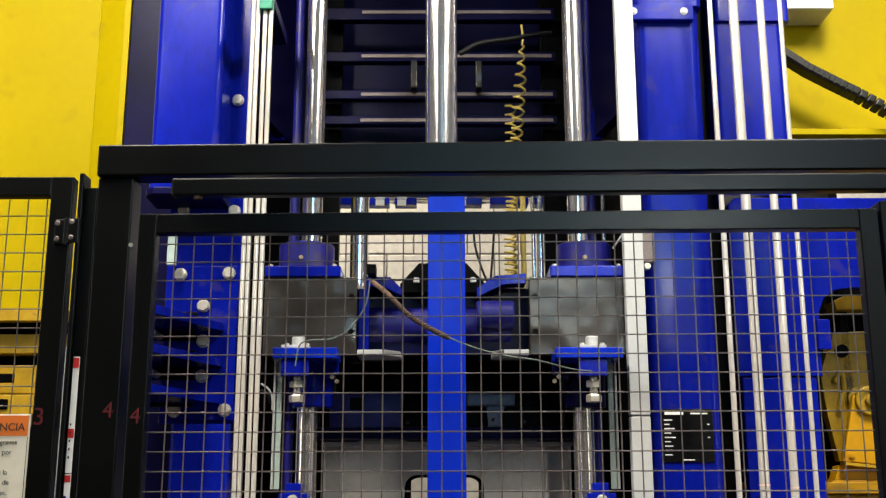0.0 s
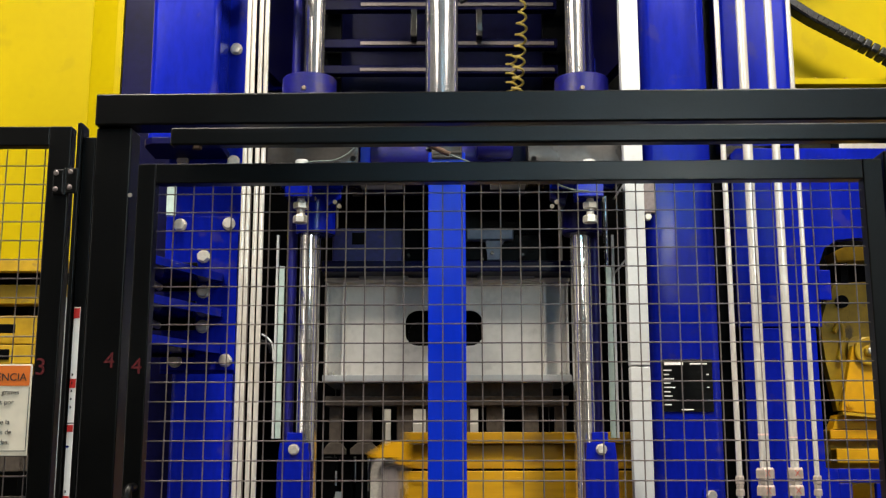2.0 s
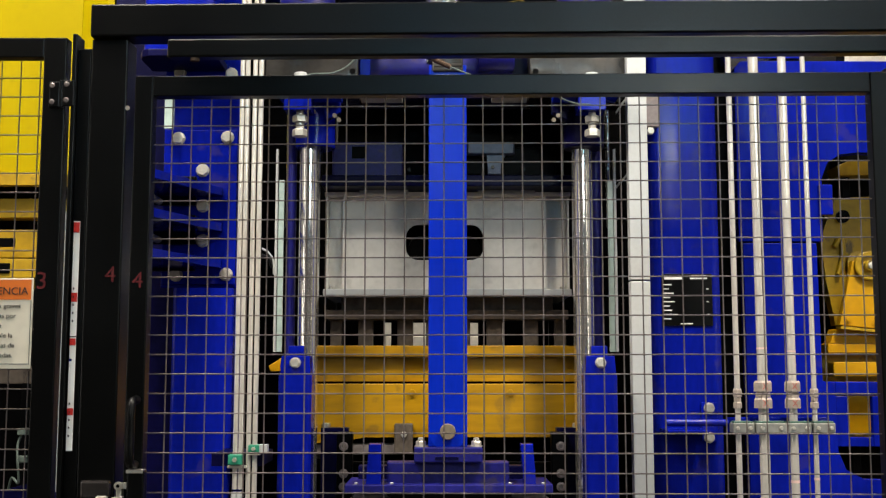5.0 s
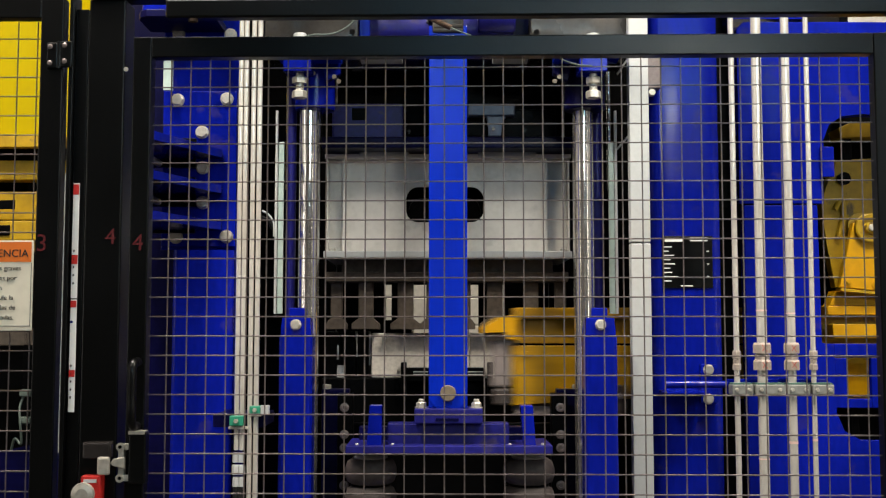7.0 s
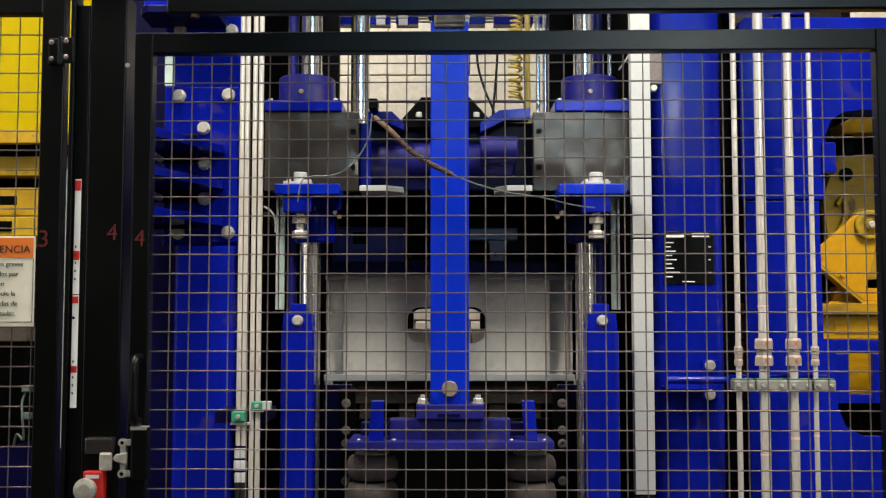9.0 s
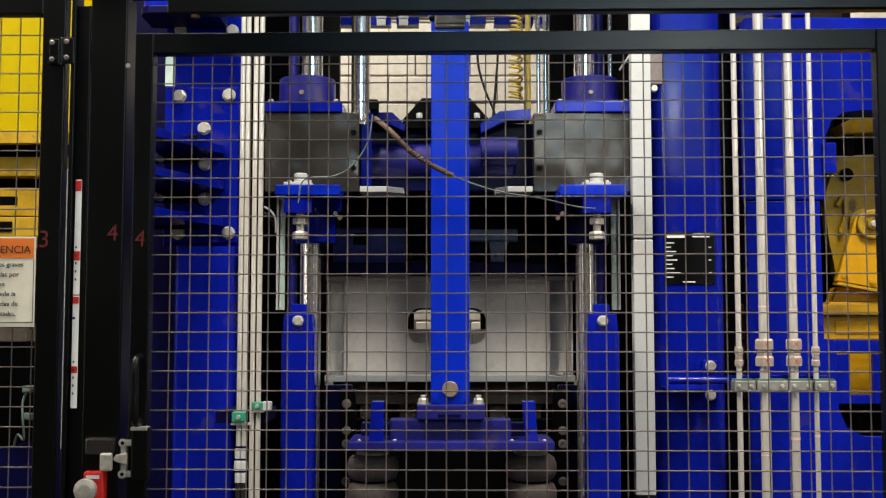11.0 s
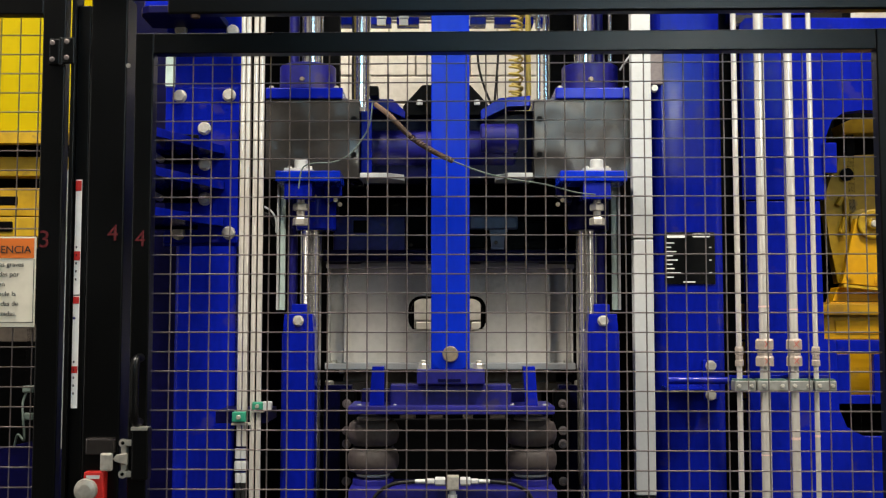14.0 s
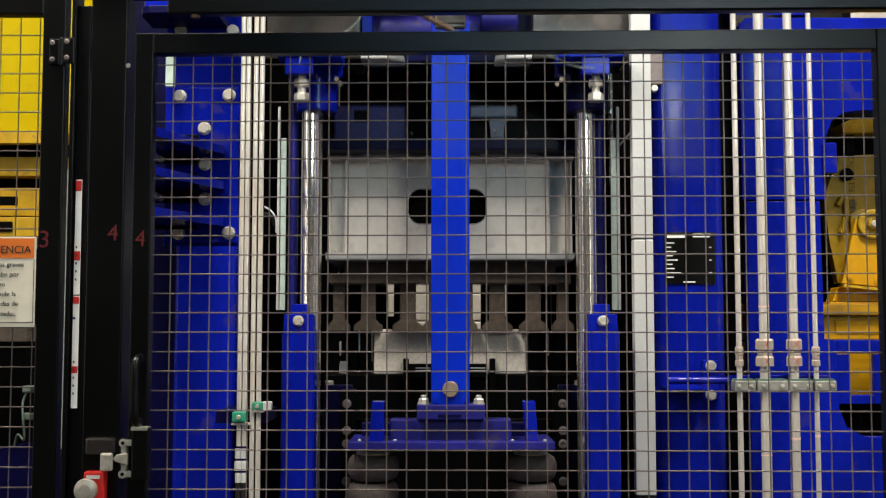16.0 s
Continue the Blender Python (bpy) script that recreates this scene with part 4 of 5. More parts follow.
def lifting_yoke():
    t = thing("lifting_yoke", (0.0282, 4.3, YOKE_Z), "blue lifting bar on a platform with two rubber air springs", "lifting yoke")
    cx = 0.0282
    ztop = 2.6802
    part("bar", box(-0.0458, 0.1026, 4.25, 4.29, 1.1901, ztop, 0.004), BRIGHTBLUE, t, "bright blue flat lifting bar")
    part("bar_eye", turned([(0.065140, 0), (0.071654, 0.004), (0.071654, 0.012)], (cx, 4.25, 1.2483), "y", 40), BRIGHTBLUE, t)
    pin = part("pin", turned([(0.030255, 0), (0.030255, 0.016), (0.027014, 0.020)], (cx, 4.238, 1.2491), "y", 36), BRONZE, t, "dull bronze pin")
    part("clevis", box(cx - 0.061227, cx + 0.061227, 4.24, 4.33, ztop - 0.03, ztop + 0.03, 0.008), DARKGREY, t)
    part("clevis_pin", turned([(0.013, -0.055), (0.013, 0.055)], (cx, 4.25, ztop - 0.005), "x", 16), DARKGREY, t)
    part("piston_rod", rod(cx - 0.02, 4.33, ztop + 0.03, 4.6, 0.066522, 48), CHROME, t, "thick polished chrome piston rod")
    part("foot_plate", box(-0.0995, 0.1601, 4.22, 4.36, 1.1336, 1.1913, 0.005), DUSTBLUE, t)
    part("plate_slot", box(-0.0193, 0.0686, 4.217, 4.2195, 1.1447, 1.1554, 0.001), SHADENAVY, t)
    for px in (750, 847):
        x = (px - 784) * 0.002176
        b = part("foot_bolt", hexhead((x, 4.26, 1.1913), 0.020, 0.022, "z", 0.2), ZINC, t)
        part("stud", rod(x, 4.26, 1.1913 + 0.022, 1.1913 + 0.034, 0.011, 14), ZINC, b)
        part("washer", rod(x, 4.26, 1.1913 + 0.0002, 1.1913 + 0.004, 0.024, 20), ZINC, b)
    part("platform", box(-0.3585, 0.4225, 4.2, 4.50, 1.0222, 1.0540, 0.004), DUSTBLUE, t)
    part("platform_beam", box(-0.2041, 0.2628, 4.27, 4.38, 1.0491, 1.1304, 0.004), DUSTBLUE, t)
    part("rear_beam", box(-0.3237, 0.3732, 4.42, 4.49, 1.0340, 1.1055, 0.004), SHADENAVY, t)
    for a, b, c, d in ((650, 676, 655, 676), (924, 945, 919, 940)):
        part("bracket", prism([(-1.6952 + a * 0.002176, 1.0526), (-1.6952 + b * 0.002176, 1.0526), (-1.6952 + d * 0.002176, 1.2020), (-1.6952 + c * 0.002176, 1.2020)], "y", 4.22, 4.30, 0.003), BLUE, t)
    for px in (638, 700, 905, 962):
        part("platform_screw", rod((px - 784) * 0.002176, 4.23, 1.0540, 1.0540 + 0.006, 0.007, 12), GALV, t)
    for px in (662, 938):
        x = (px - 784) * 0.002233
        zt, zb = 1.0079, 0.7621
        h = zt - zb
        s = part("air_spring", turned([(0.073682, 0.10 * h), (0.091544, 0.14 * h), (0.100475, 0.25 * h), (0.100475, 0.36 * h), (0.091544, 0.46 * h), (0.073682, 0.50 * h), (0.073682, 0.53 * h), (0.091544, 0.57 * h), (0.100475, 0.67 * h), (0.100475, 0.78 * h), (0.091544, 0.88 * h), (0.073682, 0.93 * h)], (x, 4.36, zb), "z", 40), RUBBER, t, "double-bellows rubber air spring", bend=85)
        part("girdle_ring", turned([(0.075915, 0), (0.080380, 0.004), (0.075915, 0.008)], (x, 4.36, zb + 0.50 * h), "z", 32), SHADEBLACK, s)
        part("bead_ring", turned([(0.064751, 0), (0.066983, 0.004), (0.060285, 0.013)], (x, 4.36, zb + 0.93 * h), "z", 32), ZINC, s)
        part("bead_ring", turned([(0.060285, 0), (0.066983, 0.006), (0.062518, 0.012)], (x, 4.36, zb + 0.04 * h), "z", 32), GALV, s)
    part("base_plate", box(-0.3565, 0.4287, 4.2, 4.50, 0.6752, 0.7422, 0.004), DUSTBLUE, t)
    for px in (662, 938):
        x = (px - 784) * 0.002233
        part("spring_seat", rod(x, 4.36, 0.7393, 0.7664, 0.080380, 32), DUSTBLUE, t)
    part("stem", rod(cx, 4.36, 0.25, 0.6752, 0.06, 28), CHROME, t)
    # air supply tee
    zt = 0.7764
    part("tee_stem", turned([(0.014, 0), (0.017, 0.003), (0.017, 0.030), (0.012, 0.031), (0.012, 0.05)], (0.0359, 4.175, zt - 0.079), "z", 14), GALV, t)
    tee = part("tee_fitting", box(0.0127, 0.0591, 4.15, 4.2, zt - 0.028, zt + 0.022, 0.004), ZINC, t, "brass and steel tee fitting")
    for a, b, r in ((770, 788, 0.017), (754, 769, 0.011), (735, 753, 0.008), (814, 832, 0.017), (833, 846, 0.011), (847, 866, 0.008)):
        part("coupling", turned([(r * 0.9, 0), (r, 0.003), (r, (b - a) * 0.002135 - 0.003), (r * 0.9, (b - a) * 0.002135)], ((a - 784) * 0.002135, 4.175, zt), "x", 6 if r > 0.01 else 14), GALV, tee)
    part("air_hose", cord([((735 - 784) * 0.002135, 4.175, zt), ((700 - 784) * 0.002135, 4.175, zt - 0.008), ((672 - 784) * 0.002135, 4.19, zt - 0.04), ((655 - 784) * 0.002135, 4.19, zt - 0.09)], 0.007), HOSE, t)
    part("air_hose", cord([((866 - 784) * 0.002135, 4.175, zt), ((905 - 784) * 0.002135, 4.175, zt - 0.01), ((932 - 784) * 0.002135, 4.19, zt - 0.04), ((945 - 784) * 0.002135, 4.19, zt - 0.09)], 0.007), HOSE, t)
    return t


def press_bed():
    t = thing("press_bed", (0.0, 4.4, 0.0), "dark blue press bed block on the floor", "machine base")
    cx = 0.0282
    part("bed_block", box(cx - 0.5, cx + 0.5, 4.25, 4.5, 0, 0.36, 0.01), SHADENAVY, t)
    part("sleeve", turned([(0.085, 0.36), (0.085, 0.42), (0.062, 0.42), (0.062, 0.36)], (cx, 4.36, 0), "z", 32), BLUE, t)


# ---- the feed drawer ----
def feed_drawer():
    x0 = -0.6533
    x1 = 0.6599
    zt, zb = 1.4568, 1.0274
    t = thing("feed_drawer", (x0, 4.9, zb), "scratched yellow steel feed drawer with a grey scraper nose", "feed drawer")
    part("top_flange", box(x0 + 0.05, x1, 4.86, 5.02, 1.4080, zt, 0.004), DRAWER, t)
    part("upper_panel", box(x0 + 0.06, x1, 4.905, 5.02, 1.3000, 1.4060, 0.003), DRAWER, t)
    part("groove", box(x0 + 0.06, x1 - 0.004, 4.925, 5.01, 1.2840, 1.2995, 0), SHADEBLACK, t)
    part("main_panel", prism([(x0 + 0.04, 1.2900), (x1, 1.2900), (x1, zb + 0.03), (x0 + 0.33, zb + 0.03), (x0 + 0.20, zb + 0.012), (x0 + 0.05, zb)], "y", 4.885, 5.02, 0.004), DRAWER, t)
    part("wear_plate", box(x0 + 0.06, x0 + 0.50, 4.90, 5.01, zb - 0.045, zb - 0.002, 0.003), DUSTY, t, "grey worn plate under the panel")
    for k in range(3):
        part("panel_bolt", hexhead((x0 + 0.1 + 0.43 * k, 4.885, 1.2509), 0.016, 0.012), DRAWER, t)
    part("nose", prism([(x0 - 0.10, 1.3680), (x0 - 0.02, 1.4169), (x0 + 0.06, 1.4267), (x0 + 0.06, 1.3119), (x0 + 0.02, 1.3192), (x0 + 0.01, 1.3533), (x0 - 0.09, 1.3435)], "y", 4.86, 4.96, 0.003), ARMYELLOW, t)
    part("scraper", box(x0 - 0.05, x0 + 0.03, 4.9, 4.98, 1.1047, 1.3116, 0.012), DUSTY, t, "grey dusty scraper")
    part("scraper_foot", box(x0 - 0.04, x0 + 0.035, 4.89, 4.97, zb, 1.1022, 0.01), RUBBER, t)
    # bracket seen low on its front
    part("front_bracket", box(-0.2004, -0.1199, 4.85, 4.884, 0.9871, 1.1187, 0.006), BROWN, t)
    part("bracket_bolt", hexhead((-0.1584, 4.85, 1.0719), 0.014, 0.012), ZINC, t)
    return t


# ---- mould and what lies in and under it ----
def mould():
    t = thing("mould", (0.0, 5.35, 0.3), "black steel mould frame under the stamps", "mould")
    part("front_rail", box(-0.5609, 0.6191, 5.21, 5.36, 0.8788, 1.1356 - 0.001, 0.006), SHADEBLACK, t)
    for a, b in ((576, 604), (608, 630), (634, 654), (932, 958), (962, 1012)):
        part("cheek", box(-2.1267 + a * 0.002724, -2.1267 + b * 0.002724, 5.31, 5.5, 1.1256, 1.3526, 0.004), SHADEBLACK, t)
    for px, pa, pb, w in ((599, 605, 630, 1.5), (655.5, 585, 640, 1.5), (632.5, 585, 625, 1), (966, 582, 630, 1.5), (604, 640, 697, 5.5), (982, 668, 682, 2.5), (599, 645, 660, 1.5)):
        x = -2.1099 + px * 0.002704
        part("bright_edge", box(x - w * 0.002704, x + w * 0.002704, 5.285, 5.299, 1.1916 + (640 - pb) * 0.002704, 1.1916 + (640 - pa) * 0.002704, 0.001), GALV, t)
    for a, b in ((710, 720), (862, 872)):
        part("upright", box(-2.0692 + a * 0.002653, -2.0692 + b * 0.002653, 5.16, 5.215, 1.0595, 1.2084, 0.003), SHADEBLACK, t)
    part("tray", box(-0.1636, 0.2059, 5.165, 5.215, 1.1211, 1.1840, 0.003), SHADEBLACK, t)
    for k in range(2):
        for s in range(2):
            x = -2.1008 + (732 + 95 * k) * 0.002694
            part("tray_edge", box(x, x + 0.07, 5.160, 5.1645, 1.1507 + 0.012 * s, 1.1507 + 0.012 * s + 0.004, 0.001), GALV, t)
    part("base_beam", box(-0.6138, 0.6741, 5.36, 5.6, 0.0, 0.9317, 0.006), SHADEBLACK, t)
    for a, b in ((659, 762), (763, 832), (833, 927)):
        blk = thing("concrete_block", (-2.0874 + (a + b) / 2 * 0.002673, 5.26, 1.1351), "pale grey freshly pressed concrete block in the mould", "concrete block", "blocks in the mould")
        part("block", box(-2.0874 + a * 0.002673, -2.0874 + b * 0.002673, 5.22, 5.30, 1.1351, 1.3446, 0.006), CONCRETE, blk)
    # dark blue wings beside the platform
    for a, b, c, px in ((562, 612, 600, 607), (985, 1040, 995, 987)):
        w = thing("side_wing", (-1.8090 + (a + b) / 2 * 0.002330, 4.55, 0), "dark blue bolted side wing of the press bed", "machine part", "side wings")
        part("plate", box(-1.8090 + a * 0.002330, -1.8090 + b * 0.002330, 4.66, 4.72, 0, 1.1110, 0.004), SHADENAVY, w)
        part("bolt_strip", box(-1.8090 + (px - 14) * 0.002330, -1.8090 + (px + 14) * 0.002330, 4.60, 4.657, 0, 1.0955, 0.004), SHADEBLACK, w)
        for py in (715, 762, 785, 850):
            k = part("bolt", turned([(0.019, 0), (0.019, 0.004), (0.015, 0.0045), (0.015, 0.014), (0.009, 0.0145), (0.008, 0.006)], (-1.8249 + px * 0.002351, 4.60, 1.0381 - (py - 715) * 0.002351), "y", 20), WIRE, w)
        part("top_bolt", hexhead((-1.8348 + (575 if px < 784 else 1022) * 0.002356, 4.69, 1.1110), 0.018, 0.018, "z"), ZINC, w)


# ---- rear of the press and the dark housing above ----
def rear_frame():
    t = thing("rear_frame", (0.0, 6.3, 0), "black sheets added for the dark rear of the press", "machine frame")
    xa, xb_ = -0.7214, 0.7922
    z0, z1 = 2.2940, 1.6204
    # black sheets added to make the rear dark, with slits left for bright gaps
    part("dark_rear_sheet", box(xa - 0.5, xb_ + 0.5, 6.3, 6.36, z1, z0, 0.004), SHADEBLACK, t)
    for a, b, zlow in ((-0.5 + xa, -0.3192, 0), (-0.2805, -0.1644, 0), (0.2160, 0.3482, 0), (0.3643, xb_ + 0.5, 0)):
        part("dark_rear_sheet", box(a, b, 6.302, 6.358, zlow, z1, 0), SHADEBLACK, t)
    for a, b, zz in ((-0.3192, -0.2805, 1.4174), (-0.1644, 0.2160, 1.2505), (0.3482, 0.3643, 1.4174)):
        part("dark_rear_sheet", box(a, b, 6.304, 6.356, 0, zz, 0), SHADEBLACK, t)
    part("dark_cheek_sheet", box(-1.1368, -0.5328, 5.62, 5.68, 0, 4.6, 0.004), SHADEBLACK, t)
    part("dark_cheek_sheet", box(0.5527, 1.4701, 5.62, 5.68, 0, 4.6, 0.004), SHADEBLACK, t)
    # black sheet added for the darkness behind the air springs
    part("shade_sheet", box(-0.4535, 0.5210, 4.75, 4.79, 0, 0.9626, 0.004), SHADEBLACK, t)
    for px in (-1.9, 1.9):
        part("side_screen", box(px - 0.02, px + 0.02, 5.1, 6.29, 0, 4.6, 0.004), SHADEBLACK, t)
    h = thing("upper_housing", (0.0, 5.6, 2.9409), "housing with cross beams above the press, coloured dark for shade", "machine frame")
    zb = 3.0749
    # panels carry the darkness inside the housing in their colour
    part("back_panel", box(-1.2, 1.2, 5.8, 5.84, zb, 4.6, 0.004), SHADENAVY, h)
    # unseen plate added on top to keep daylight out of the housing
    part("roof", box(-2.6, 2.6, 4.2, 6.4, 4.61, 4.66, 0.004), SHADENAVY, h)
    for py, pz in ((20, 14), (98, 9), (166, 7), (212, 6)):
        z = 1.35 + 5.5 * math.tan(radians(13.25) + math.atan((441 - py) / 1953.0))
        b = part("cross_beam", box(-0.62, 0.62, 5.50, 5.56, z - pz * 0.002817, z + 0.03, 0.004), SHADENAVY, h)
        # lighter strip stands in for the light caught by the beam's lower edge
        part("lit_edge", box(-0.42, 0.6, 5.493, 5.499, z - 0.006, z + 0.013, 0.001), WIRE, b)
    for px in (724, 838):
        x = -2.2981 + px * 0.002987
        part("bracket", box(x - 0.016, x + 0.016, 5.40, 5.49, 3.4955, 3.6436, 0.003), DARKGREY, h)
    for a, b in ((575, 655), (660, 705), (715, 755), (830, 875), (890, 960), (965, 1000)):
        part("rack_box", box(-2.4105 + a * 0.003021, -2.4105 + b * 0.003021, 5.86, 5.95, 2.9870, 3.0277, 0.003), BLUE, h)
    part("rack_rail", box(-0.9, 0.9, 5.9, 5.93, 3.0293, 3.0340, 0.001), WIRE, h)
    part("rack_rail", box(-0.9, 0.9, 5.9, 5.93, 3.0434, 3.0480, 0.001), WIRE, h)
    for a in (687, 727, 838):
        x = -2.3901 + a * 0.002996
        clip = part("rack_clip", box(x - 0.027, x + 0.027, 5.845, 5.857, 3.0166, 3.0321, 0.002), GALV, h)
        part("rack_label", box(x - 0.024, x + 0.024, 5.845, 5.857, 2.9794, 3.0119, 0.001), BOXGREY, h)
    for pts in (((480, 198), (515, 233), (515, 246), (476, 246)), ((1088, 170), (1092, 246), (1056, 246), (1060, 228))):
        part("corner_plate", prism([(-2.2302 + a * 0.002796, 3.2484 + (220 - b) * 0.002904) for a, b in pts], "y", 5.3, 5.33, 0.002), BLUE, h)
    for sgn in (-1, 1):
        part("cheek", prism([(sgn * 0.86, 4.9), (sgn * 0.70, 5.79), (sgn * 0.74, 5.79), (sgn * 0.92, 4.9)], "z", 3.1881, 4.6, 0.003), SHADENAVY, h)
    # thin rods and cables between head and housing
    for px, r, mat in ((642, 17, CHROME), (939, 5, COIL), (957, 4, CHROME), (970, 5, CHROME), (516, 3, CHROME), (1085, 4, CHROME)):
        x = -2.1181 + px * 0.002690
        g = thing("guide_rod", (x, 5.7, 2.0211), "thin upright rod behind the crosshead", "rod", "thin rods")
        part("rod", rod(x, 5.2, 2.0211, 2.8811, r * 0.002663, 14), mat, g)
    for pts in ([(848, 60), (850, 115), (862, 160), (878, 200), (884, 240)], [(886, 55), (884, 110), (880, 160), (876, 205), (872, 240)]):
        c = thing("cable", (0.2365, 5.3, 2.3933), "thin black cable hanging to the crosshead", "cable", "hanging cables")
        part("cord", cord([(-2.1564 + a * 0.002741, 5.3, 2.5324 + (150 - b) * 0.002768) for a, b in pts], 0.006), HOSE, c)
    # coiled cable
    k = thing("coiled_cable", (0.3335, 5.1, 2.3539), "yellow coiled spiral cable hanging beside the rod", "cable")
    xt, zt, xl, zl = 0.4112, 3.5973, 0.3383, 2.4166
    turns, pts = 27, []
    for i in range(turns * 12 + 1):
        u = i / (turns * 12)
        a = 2 * math.pi * i / 12
        wide = 0.026 * min(1, 0.35 + 6 * u)
        pts.append((xt + (xl - xt) * min(1, u * 1.5) + wide * math.cos(a), 5.1 + wide * math.sin(a), zt + (zl - zt) * (1.45 * u - 0.45 * u * u)))
    part("coil", cord(pts, 0.0058, 8, 1), COIL, k)
    part("tail", cord([(xt, 5.1, zt), (xt + 0.005, 5.1, zt + 0.05), (xt, 5.12, zt + 0.12)], 0.006), COIL, k)
    pts = []
    for i in range(19 * 12 + 1):
        u = i / 228
        a = 2 * math.pi * i / 12 + 1.3
        pts.append((0.3564 + 0.026 * math.cos(a), 5.22 + 0.026 * math.sin(a), 3.3378 + (2.4375 - 3.3378) * u))
    part("coil", cord(pts, 0.0052, 8, 1), COIL, k)
    part("feed_cable", cord([(0.0953, 4.9, 3.4687), (0.1926, 4.9, 3.5208), (0.3412, 4.9, 3.5440), (0.4632, 4.9, 3.5673), (0.5395, 4.95, 3.5964)], 0.013), HOSE, k, "black cable arching from the piston")


# ---- right side: blue panels, yellow drive, hopper ----
def right_side():
    t = thing("press_side_body", (1.4865, 4.7, 0), "blue side frame plate with arched cut-outs", "machine frame")
    q = lambda a, b: (-1.9017 + a * 0.002407, 2.0298 + (300 - b) * 0.002431)
    part("upper_plate", prism([q(1323, 40), q(1335, 27), q(1720, 27), q(1720, 205), q(1545, 192), q(1508, 196), q(1484, 212), q(1473, 240), q(1473, 354), q(1323, 354)], "y", 4.7, 4.76, 0.004), BLUE, t)
    part("upper_post", tube(1.2594, 1.5823, 4.7, 4.95, 2.7039 + 0.002, 4.6, 0.03), BLUE, t)
    part("post_sleeve", tube(1.2720, 1.6152, 4.68, 4.97, 3.5365, 4.6, 0.02), BLUE, t)
    part("lower_plate", prism([q(1330, 356), q(1462, 356), q(1462, 600), q(1485, 600), q(1485, 720), q(1498, 752), q(1530, 770), q(1720, 772), q(1720, 1300), q(1330, 1300)], "y", 4.705, 4.765, 0.004), BLUE, t)
    part("side_lip", box(q(1466, 0)[0], q(1489, 0)[0], 4.67, 4.699, q(0, 308)[1], q(0, 254)[1], 0.004), BLUE, t)
    part("window_plate", prism([q(1487, 600), q(1720, 600), q(1720, 624), q(1487, 624)], "y", 4.72, 4.75, 0.003), BLUE, t)
    part("window_plate", box(q(1487, 0)[0], q(1510, 0)[0], 4.72, 4.75, q(0, 712)[1], q(0, 625)[1], 0.003), BLUE, t)
    part("window_plate", box(q(1552, 0)[0], q(1720, 0)[0], 4.72, 4.75, q(0, 712)[1], q(0, 625)[1], 0.003), BLUE, t)
    part("window_plate", box(q(1510, 0)[0], q(1552, 0)[0], 4.722, 4.748, q(0, 712)[1], q(0, 696)[1], 0.003), BLUE, t)
    # black sheet added to fill the dark gap beside the column
    part("back_shadow", box(q(1290, 0)[0], q(1329, 0)[0], 4.85, 4.9, 0, 4.6, 0.004), SHADEBLACK, t)
    # yellow drive behind the cut-outs
    d = thing("drawer_drive", (1.8637, 5.0, 0.2), "dirty yellow drawer drive with a bearing behind the frame", "machine drive")
    w = lambda a, b: (-2.0156 + a * 0.002561, 1.8141 + (400 - b) * 0.002586)
    # black sheet added for the darkness behind the drive
    part("dark_backing", box(w(1290, 0)[0], w(1800, 0)[0], 5.25, 5.3, 0, w(0, 150)[1], 0.004), SHADEBLACK, d)
    part("frame_plate", prism([w(1478, 345), w(1492, 310), w(1508, 270), w(1700, 262), w(1700, 480), w(1500, 500), w(1486, 420)], "y", 5.10, 5.16, 0.004), OCHRE, d)
    part("top_plate", prism([w(1508, 214), w(1530, 204), w(1700, 200), w(1700, 228), w(1512, 232)], "y", 5.06, 5.2, 0.004), OCHRE, d)
    part("boss", turned([(0.06, 0), (0.06, 0.02), (0.035, 0.025), (0.035, 0.06), (0.02, 0.065)], (w(1545, 390)[0], 5.09, w(1545, 390)[1]), "y", 32), OCHRE, d)
    # black disc put in place of the plate's dark slot hole
    part("hole_disc", turned([(0.03, 0), (0.03, 0.02)], (w(1518, 305)[0], 5.09, w(1518, 305)[1]), "y", 20), SHADEBLACK, d)
    part("curved_rib", cord([(w(1500, 360)[0], 5.08, w(1500, 360)[1]), (w(1512, 345)[0], 5.08, w(1512, 345)[1]), (w(1516, 370)[0], 5.08, w(1516, 370)[1]), (w(1505, 410)[0], 5.08, w(1505, 410)[1])], 0.012), OCHRE, d)
    part("rail_wedge", prism([w(1484, 508), w(1700, 516), w(1700, 533), w(1474, 533)], "y", 4.99, 5.08, 0.002), ARMYELLOW, d)
    part("rail_flange", box(w(1464, 0)[0], w(1800, 0)[0], 4.95, 5.2, w(0, 550)[1], w(0, 534)[1], 0.004), ARMYELLOW, d)
    part("guide_roller", turned([(0.062, 0), (0.066, 0.004), (0.085, 0.006), (0.088, 0.012), (0.088, 0.026), (0.062, 0.028)], (1.888, 5.055, 1.145), "y", 36), ARMYELLOW, d)
    part("roller_core", turned([(0.060, 0), (0.060, 0.006), (0.022, 0.008), (0.022, 0.022)], (1.888, 5.056, 1.145), "y", 28), SHADEBLACK, d)
    part("rail_web", box(w(1466, 0)[0], w(1800, 0)[0], 5.06, 5.16, w(0, 710)[1], w(0, 551)[1], 0.004), OCHRE, d)
    part("rail_fillet", box(w(1466, 0)[0], w(1800, 0)[0], 4.9, 4.975, w(0, 590)[1], w(0, 566)[1], 0.004), ARMYELLOW, d)
    # hopper
    h = thing("yellow_hopper", (1.9791, 5.2, 3.1386), "bright yellow painted hopper wall with a flange", "hopper", "hopper walls")
